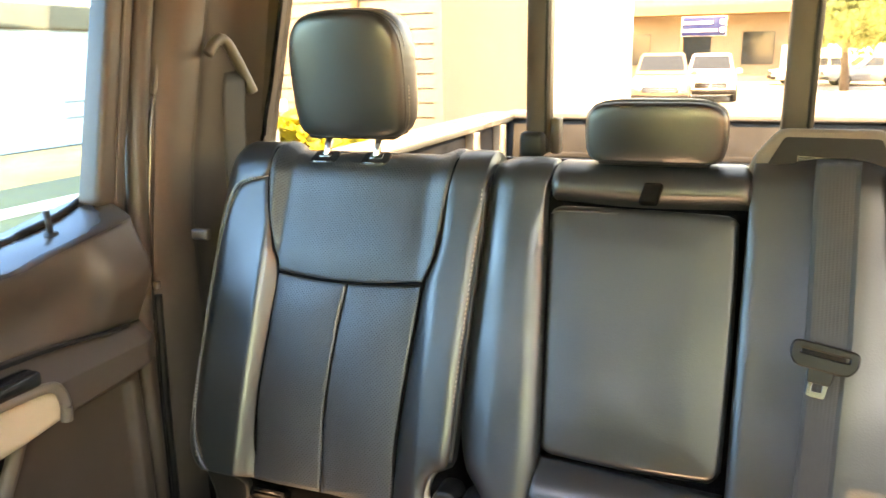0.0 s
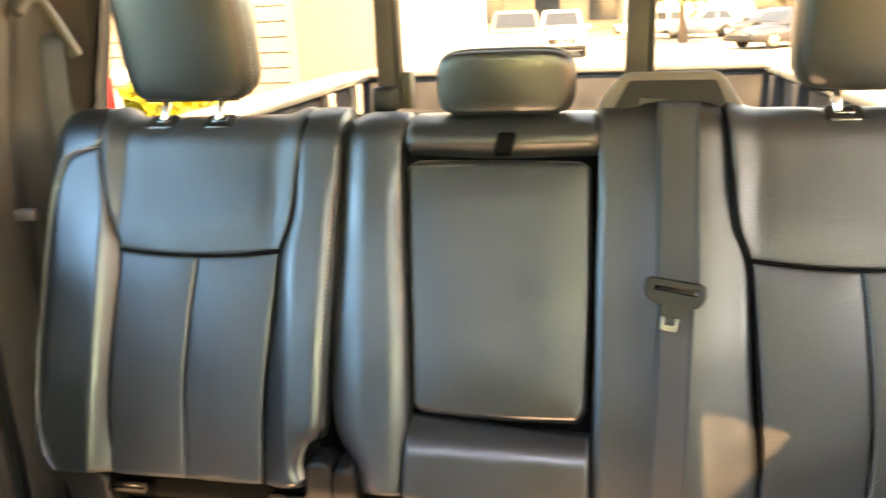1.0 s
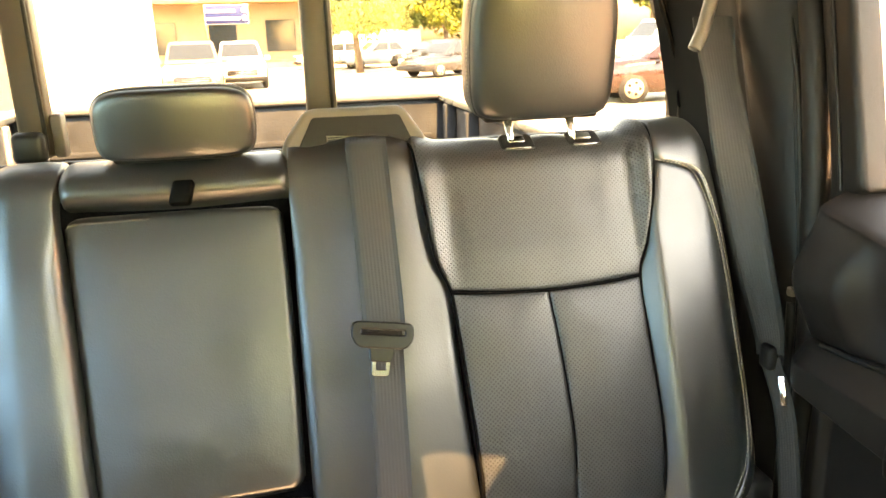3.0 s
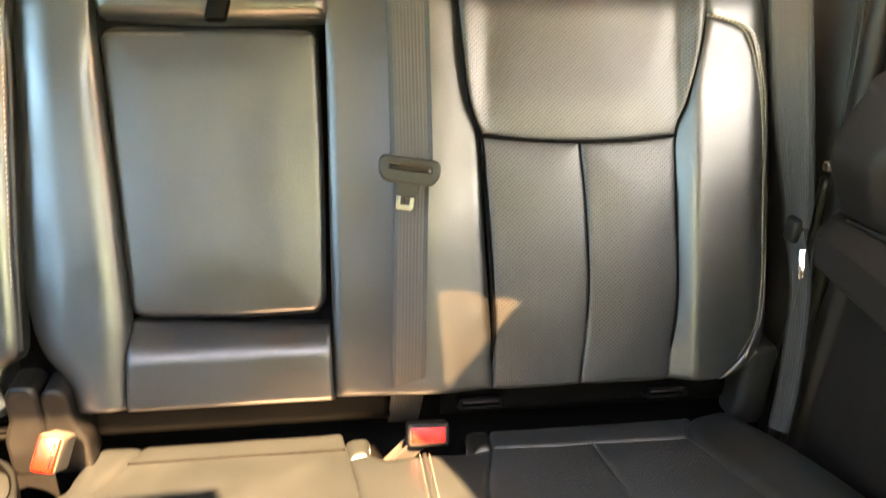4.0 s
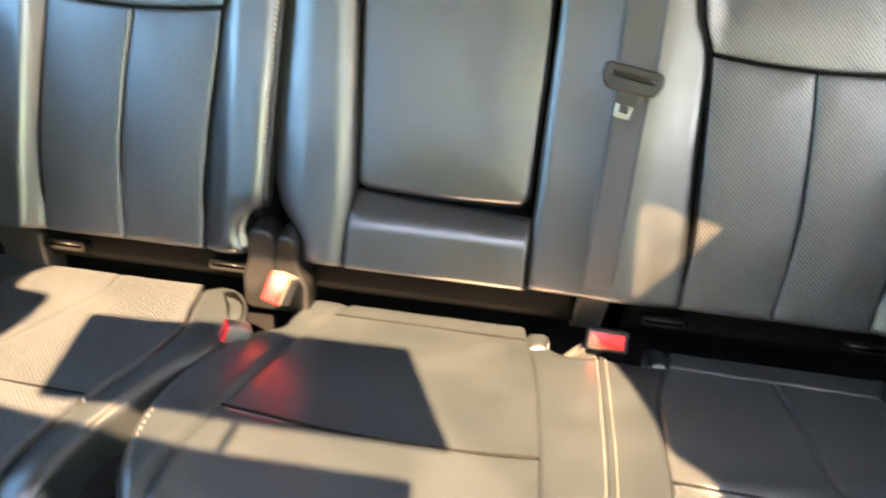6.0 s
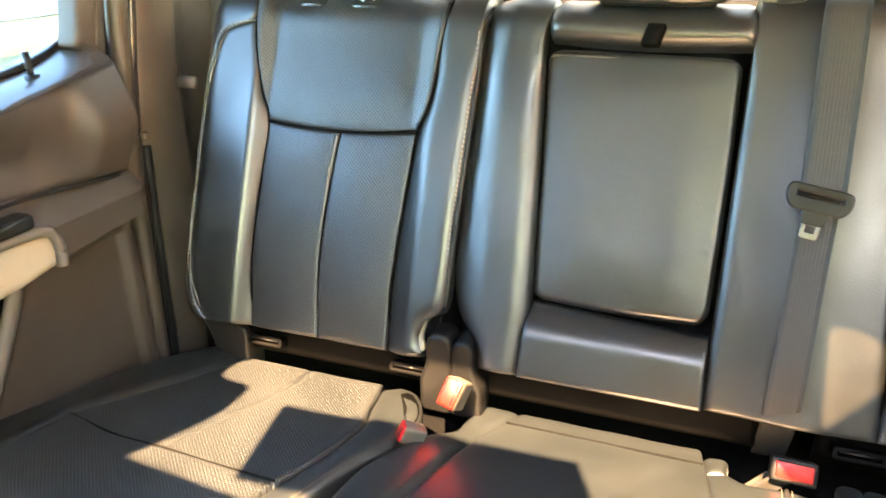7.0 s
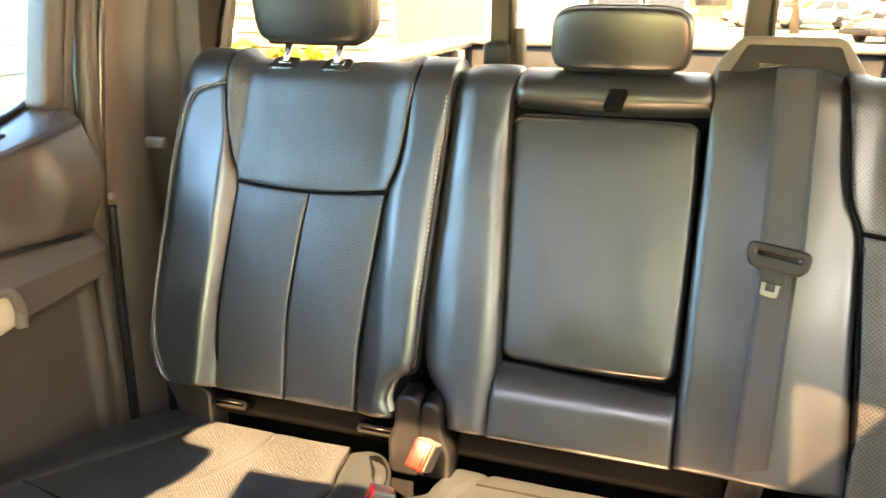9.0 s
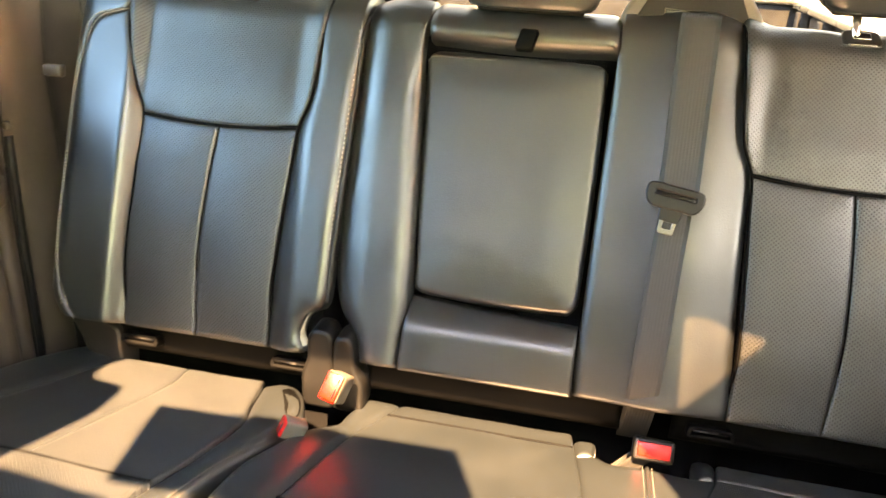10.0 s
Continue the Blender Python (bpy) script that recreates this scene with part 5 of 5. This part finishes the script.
part("wall", box(-9.0, -1.98, 14.0, 14.7, GROUND, 7.0), WHITE, shed, smooth=False)
for k in range(12):
    part("cladding_rib", box(-9.0 + k * 0.6, -8.96 + k * 0.6, 13.985, 14.0, GROUND, 7.0), WHITE, shed, smooth=False)
# far beige building with flat eaves
far = thing("office_building", "low beige building with a wide brown eave", "building", (2, 55, GROUND))
part("wall", box(-14, 9.5, 50, 66, GROUND, 4.6), BEIGE, far, smooth=False)
part("eave", box(-14.5, 3.0, 47.5, 66, 3.2, 3.7), ROOFING, far, smooth=False)
part("upper_wall", box(-14, 1.0, 52, 66, 3.7, 8.5), BEIGE, far, smooth=False)
part("white_band", box(2.0, 9.6, 49.6, 50.0, GROUND, 1.4), WHITE, far, smooth=False)
for k in range(5):
    w = part("window", box(-11 + 3.6 * k, -9.2 + 3.6 * k, 49.9, 50.02, 0.3, 2.2), CARGLASS, far, smooth=False)

sign = thing("street_sign", "blue direction sign with white lines on a post", "sign", (-1.7, 35, GROUND))
part("board", box(-2.62, -0.80, 34.97, 35.03, 1.76, 2.55, 0.03), SIGNBLUE, sign)
part("border", box(-2.64, -0.78, 35.03, 35.06, 1.74, 2.57, 0.02), WHITE, sign)
for z, x1 in ((2.30, -1.35), (1.98, -1.15)):
    part("text_bar", box(-2.62, x1, 34.94, 34.97, z - 0.055, z + 0.055), WHITE, sign, smooth=False)
for z in (2.32, 1.98):
    part("arrow", rod((-0.95, 34.97, z), (-0.95, 34.93, z), 0.12, 16), WHITE, sign)
part("post", rod((-2.60, 35.1, GROUND), (-2.60, 35.1, 2.6), 0.06, 10), ROOFING, sign)


# ------------------------------------------------------------------ parked vehicles
def vehicle(at, turn, paint, label, length=4.7, width=1.85, high=1.70, boot=0.0, group="parked vehicles"):
    """A parked car or SUV: lofted body, glasshouse, wheels, lamps, bumpers; its front looks to -y before the turn."""
    ob = thing("parked_car", label, "car", at, group)
    m = Matrix.Translation(at) @ Matrix.Rotation(radians(turn), 4, "Z")
    h = high
    L = length

    def put(bm, name, mat, parent=ob, label_="", smooth=True):
        bm.transform(m)
        return part(name, bm, mat, parent, label_, smooth)

    # body: sections along the car (y, half width, bottom, shoulder height)
    secs = [(-L / 2, 0.72, 0.42, 0.62), (-L / 2 + 0.08, 0.84, 0.30, 0.78), (-L / 2 + 0.35, 0.95, 0.26, 0.92 * h * 0.6), (-L / 2 + 1.15, 1.0, 0.24, h * 0.60), (0.0, 1.0, 0.24, h * 0.62), (L / 2 - 0.5, 1.0, 0.26, h * 0.64), (L / 2 - 0.08, 0.93, 0.32, h * 0.62), (L / 2, 0.82, 0.45, h * 0.52)]
    bm = bmesh.new()
    rows = []
    for y, k, z0, z1 in secs:
        hw = width / 2 * k
        rows.append([bm.verts.new(p) for p in ((-hw * 0.86, y, z0), (-hw, y, z0 + 0.14), (-hw * 1.0, y, z1 - 0.16), (-hw * 0.90, y, z1), (hw * 0.90, y, z1), (hw, y, z1 - 0.16), (hw, y, z0 + 0.14), (hw * 0.86, y, z0))])
    for a, b in zip(rows, rows[1:]):
        for i in range(8):
            j = (i + 1) % 8
            bm.faces.new((a[i], a[j], b[j], b[i]))
    bm.faces.new(rows[0])
    bm.faces.new(rows[-1])
    bmesh.ops.bevel(bm, geom=bm.edges[:], offset=0.03, segments=2, affect="EDGES")
    body = put(bm, "body", paint)
    zb, zt = h * 0.61, h
    y0, y1, y2, y3 = -L / 2 + 1.25, -L / 2 + 2.0, L / 2 - 0.55 - boot, L / 2 - 0.12 - boot * 0.6
    bm = bmesh.new()
    lo = [bm.verts.new(p) for p in ((-width * 0.45, y0, zb), (width * 0.45, y0, zb), (width * 0.45, y3, zb), (-width * 0.45, y3, zb))]
    hi = [bm.verts.new(p) for p in ((-width * 0.37, y1, zt), (width * 0.37, y1, zt), (width * 0.37, y2, zt), (-width * 0.37, y2, zt))]
    bm.faces.new(hi)
    for i in range(4):
        bm.faces.new((lo[i], lo[(i + 1) % 4], hi[(i + 1) % 4], hi[i]))
    bmesh.ops.bevel(bm, geom=bm.edges[:], offset=0.05, segments=2, affect="EDGES")
    put(bm, "cabin", paint)

    def mix(a, b, t):
        return [a[i] + (b[i] - a[i]) * t for i in range(3)]

    LO = [(-width * 0.45, y0, zb), (width * 0.45, y0, zb), (width * 0.45, y3, zb), (-width * 0.45, y3, zb)]
    HI = [(-width * 0.37, y1, zt), (width * 0.37, y1, zt), (width * 0.37, y2, zt), (-width * 0.37, y2, zt)]

    def pane(name, i, s0, s1, t0=0.16, t1=0.84):
        j = (i + 1) % 4
        q = [mix(mix(LO[i], LO[j], s), mix(HI[i], HI[j], s), t) for s, t in ((s0, t0), (s1, t0), (s1, t1), (s0, t1))]
        n = (Vector(q[1]) - Vector(q[0])).cross(Vector(q[3]) - Vector(q[0])).normalized()
        b = bmesh.new()
        f = b.faces.new([b.verts.new(Vector(p) + n * 0.012) for p in q])
        g = bmesh.ops.extrude_face_region(b, geom=[f])
        for v in g["geom"]:
            if isinstance(v, bmesh.types.BMVert):
                v.co -= n * 0.02
        put(b, name, CARGLASS, ob, "dark glass", False)

    pane("windscreen", 0, 0.06, 0.94)
    pane("rear_glass", 2, 0.08, 0.92)
    for i in (1, 3):
        for s0, s1 in ((0.16, 0.48), (0.52, 0.76), (0.79, 0.93)) if boot == 0 else ((0.16, 0.50), (0.54, 0.84)):
            if i == 3:
                s0, s1 = 1 - s1, 1 - s0
            pane("side_window", i, s0, s1)
    wr = 0.36 if high > 1.6 else 0.31
    for sx in (-1, 1):
        for y in (-L / 2 + 0.92, L / 2 - 0.95):
            b = rod((sx * (width / 2 - 0.20), y, wr), (sx * (width / 2 + 0.015), y, wr), wr, 28)
            bmesh.ops.bevel(b, geom=[e for e in b.edges if len(e.link_faces) == 2 and any(len(f.verts) > 8 for f in e.link_faces)], offset=0.03, segments=2, affect="EDGES")
            wheel = put(b, "wheel", RUBBER)
            put(rod((sx * (width / 2 - 0.02), y, wr), (sx * (width / 2 + 0.022), y, wr), wr * 0.66, 24), "rim", SILVER, wheel, "pale metal rim")
            for a in range(5):
                c, s = math.cos(a * 1.2566), math.sin(a * 1.2566)
                put(rod((sx * (width / 2 + 0.015), y + c * wr * 0.40, wr + s * wr * 0.40), (sx * (width / 2 + 0.027), y + c * wr * 0.40, wr + s * wr * 0.40), wr * 0.12, 8), "rim_hole", RUBBER, wheel)
        put(box(sx * width / 2 * 0.62 - 0.17, sx * width / 2 * 0.62 + 0.17, -L / 2 - 0.01, -L / 2 + 0.12, 0.62, 0.78, 0.03), "headlight", WHITE, ob, "clear headlight")
        put(box(sx * width / 2 * 0.80 - 0.11, sx * width / 2 * 0.80 + 0.11, L / 2 - 0.10, L / 2 + 0.01, high * 0.53, high * 0.53 + 0.32, 0.03), "tail_lamp", RED, ob, "red tail lamp")
        put(box(sx * (width / 2 + 0.08) - 0.10, sx * (width / 2 + 0.08) + 0.10, y0 + 0.20, y0 + 0.32, zb - 0.05, zb + 0.12, 0.03), "mirror", paint)
    put(box(-width * 0.30, width * 0.30, -L / 2 - 0.012, -L / 2 + 0.05, 0.52, 0.74, 0.02), "grille", BLACK, ob, "dark grille")
    for k in range(3):
        put(box(-width * 0.28, width * 0.28, -L / 2 - 0.022, -L / 2 + 0.0, 0.555 + 0.065 * k, 0.575 + 0.065 * k), "grille_bar", CHROME, ob)
    put(box(-width * 0.46, width * 0.46, -L / 2 - 0.06, -L / 2 + 0.2, 0.30, 0.48, 0.05), "front_bumper", BLACK, ob)
    put(box(-width * 0.46, width * 0.46, L / 2 - 0.2, L / 2 + 0.06, 0.32, 0.52, 0.05), "rear_bumper", BLACK, ob)
    return ob


PAINTS = {
    "tan": material("tan_car_paint", (0.24, 0.18, 0.11), 0.3, mottle=0.05, coat=0.6),
    "white": material("white_car_paint", (0.75, 0.75, 0.73), 0.3, mottle=0.04, coat=0.6),
    "maroon": material("dark_maroon_paint", (0.035, 0.015, 0.012), 0.25, mottle=0.05, coat=0.7),
    "black": material("black_car_paint", (0.03, 0.03, 0.035), 0.25, mottle=0.05, coat=0.7),
    "grey": material("grey_car_paint", (0.25, 0.25, 0.26), 0.3, mottle=0.05, coat=0.6),
}
vehicle((-2.62, 27.5, GROUND), 4, PAINTS["tan"], "tan parked SUV facing the truck with a dark windscreen", high=1.80, width=1.95)
vehicle((-1.15, 31.0, GROUND), 3, PAINTS["white"], "white parked SUV facing the truck", high=1.75)
vehicle((10.3, 17.2, GROUND), -100, PAINTS["maroon"], "dark maroon parked SUV seen from its side", high=1.75, length=4.9)
vehicle((7.6, 32.5, GROUND), -60, PAINTS["black"], "black parked car in the far row", high=1.48, boot=0.55, length=4.5)
vehicle((8.6, 40.5, GROUND), -70, PAINTS["black"], "black parked car in the far row", high=1.48, boot=0.55, length=4.5)
vehicle((5.9, 43.5, GROUND), -80, PAINTS["grey"], "grey parked car in the far row", high=1.48, boot=0.55, length=4.5)
vehicle((3.6, 45.0, GROUND), -84, PAINTS["white"], "white parked car in the far row", high=1.48, boot=0.55, length=4.5)
vehicle((12.8, 38.0, GROUND), -60, PAINTS["white"], "white parked SUV in the far row", high=1.75)
vehicle((16.5, 30.0, GROUND), -80, PAINTS["white"], "white parked van behind the maroon SUV", high=2.1, length=5.2, width=2.0)
vehicle((-6.12, 6.75, GROUND), 215, PAINTS["white"], "white parked van beside the house with tall red tail lamps", high=1.95, length=3.9)

garage = thing("white_garage", "long low white garage beyond the grass", "garage", (-15, 8, GROUND))
part("wall", box(-19.0, -13.9, -4.0, 26.0, GROUND, 1.62), WHITE, garage, smooth=False)
part("roof", box(-19.4, -13.5, -4.4, 26.4, 1.78, 2.3, 0.05), ROOFING, garage, "tan roof edge", smooth=False)
part("fascia", box(-19.2, -13.7, -4.2, 26.2, 1.60, 1.78, 0.02), WHITE, garage, smooth=False)
for z in (0.25, -0.10):
    part("trim_strip", box(-13.9, -13.87, -4.0, 26.0, z - 0.025, z + 0.025), CONCRETE, garage, smooth=False)
for y in (0.5, 4.6, 8.7, 12.8, 16.9):
    part("garage_door", box(-13.9, -13.86, y, y + 3.2, GROUND, 1.35, 0.01), WHITE, garage, smooth=False)

# unseen tan building, added to bounce warm light in on the driver side
side_house = thing("warm_bounce_building", "unseen tan building added to bounce warm light into the cab", "building", (10, -2, GROUND))
for name, z0, z1, grow, mat in (("wall", GROUND, 2.6, 0.0, PINKISH), ("roof", 2.6, 2.85, 0.3, ROOFING)):
    b = box(-9.0 - grow, 9.0 + grow, -grow, 8.0 + grow, z0, z1)
    b.transform(Matrix.Translation((10.5, -7.0, 0)) @ Matrix.Rotation(radians(-50), 4, "Z"))
    part(name, b, mat, side_house, smooth=False)
part("wing", box(7.0, 14.0, -28.0, -11.0, GROUND, 2.2), PINKISH, side_house, smooth=False)


# ------------------------------------------------------------------ trees
def tree(at, height, crown, seed, label, mat):
    r = random.Random(seed)
    ob = thing("tree", label, "tree", at, "trees")
    bm = bmesh.new()
    base = Vector(at)
    top = base + Vector((r.uniform(-0.3, 0.3), r.uniform(-0.3, 0.3), height * 0.55))
    rod(base, top, 0.20, 10, bm, 0.10)
    tips = [top]
    for k in range(8):
        a = k * 2.4 + r.uniform(-0.4, 0.4)
        start = base.lerp(top, r.uniform(0.55, 0.98))
        tip = start + Vector((math.cos(a) * crown * r.uniform(0.45, 0.8), math.sin(a) * crown * r.uniform(0.45, 0.8), height * r.uniform(0.15, 0.40)))
        rod(start, tip, 0.08, 6, bm, 0.02)
        tips += [tip, start.lerp(tip, 0.6)]
    part("trunk", bm, BARK, ob)
    verts, faces = [], []
    for tip in tips:
        for c in range(5):
            centre = tip + Vector((r.gauss(0, 1), r.gauss(0, 1), r.gauss(0.2, 0.8))) * crown * 0.22
            rad = crown * r.uniform(0.16, 0.30)
            for i in range(95):
                d = Vector((r.gauss(0, 1), r.gauss(0, 1), r.gauss(0, 1))).normalized() * rad * r.uniform(0.5, 1.0) ** 0.5
                p = centre + d
                q = Euler((r.uniform(0, 6.3), r.uniform(0, 6.3), r.uniform(0, 6.3))).to_matrix()
                s = r.uniform(0.10, 0.19)
                o = len(verts)
                verts += [tuple(p + q @ Vector(k) * s) for k in ((-1, 0, 0), (0, -0.55, 0.12), (1, 0, 0), (0, 0.55, 0.12))]
                faces.append((o, o + 1, o + 2, o + 3))
    me = bpy.data.meshes.new("crown")
    me.from_pydata(verts, [], faces)
    link_mesh("crown", me, mat, ob, False)
    return ob


DARKLEAF = material("dark_leaves", (0.045, 0.075, 0.022), 0.6, mottle=0.5, scale=2.0)
LEAF2 = material("yellow_leaves", (0.11, 0.125, 0.012), 0.6, mottle=0.5, scale=2.0)
tree((4.3, 38, GROUND), 5.6, 2.6, 1, "broad green street tree beyond the parked cars", LEAF)
tree((8.2, 50, GROUND), 6.0, 2.8, 2, "green street tree beyond the parked cars", LEAF)
tree((10.8, 47, GROUND), 5.6, 2.6, 3, "yellow-green street tree beyond the parked cars", LEAF2)
tree((14.5, 54, GROUND), 7.0, 3.2, 4, "green street tree beyond the parked cars", LEAF)
tree((19.0, 50, GROUND), 6.5, 3.2, 5, "yellow-green street tree beyond the parked cars", LEAF2)
tree((24.0, 46, GROUND), 7.0, 3.4, 6, "green street tree beyond the parked cars", LEAF)
tree((29.0, 42, GROUND), 7.0, 3.4, 7, "green street tree beyond the parked cars", LEAF2)
# unseen trees and hedge, added ahead so the seats reflect dark green
for k, (x, y, h) in enumerate(((-1.9, -9.2, 7.0), (-0.4, -8.8, 6.5))):
    tree((x, y, GROUND), h, 3.0, 20 + k, "unseen dark tree added ahead of the truck to darken seat reflections", DARKLEAF)
hedge = bmesh.new()
for i in range(4200):
    m = Matrix.Translation((rng.uniform(-8.0, 0.7), rng.uniform(-8.2, -7.6), GROUND + rng.uniform(0, 2.7))) @ Euler((rng.uniform(0, 3), rng.uniform(0, 3), rng.uniform(0, 3))).to_matrix().to_4x4()
    bmesh.ops.create_cone(hedge, segments=4, radius1=0.17, radius2=0.0, depth=0.02, matrix=m)
tagged(part("hedge", hedge, DARKLEAF, smooth=False), "unseen dark hedge added ahead of the truck to darken seat reflections", "hedge", kind="stuff")
tagged(part("backdrop", box(-60, 90, 110, 111, GROUND, 7), BEIGE), "pale row of far buildings", "backdrop", kind="structure")

settle()
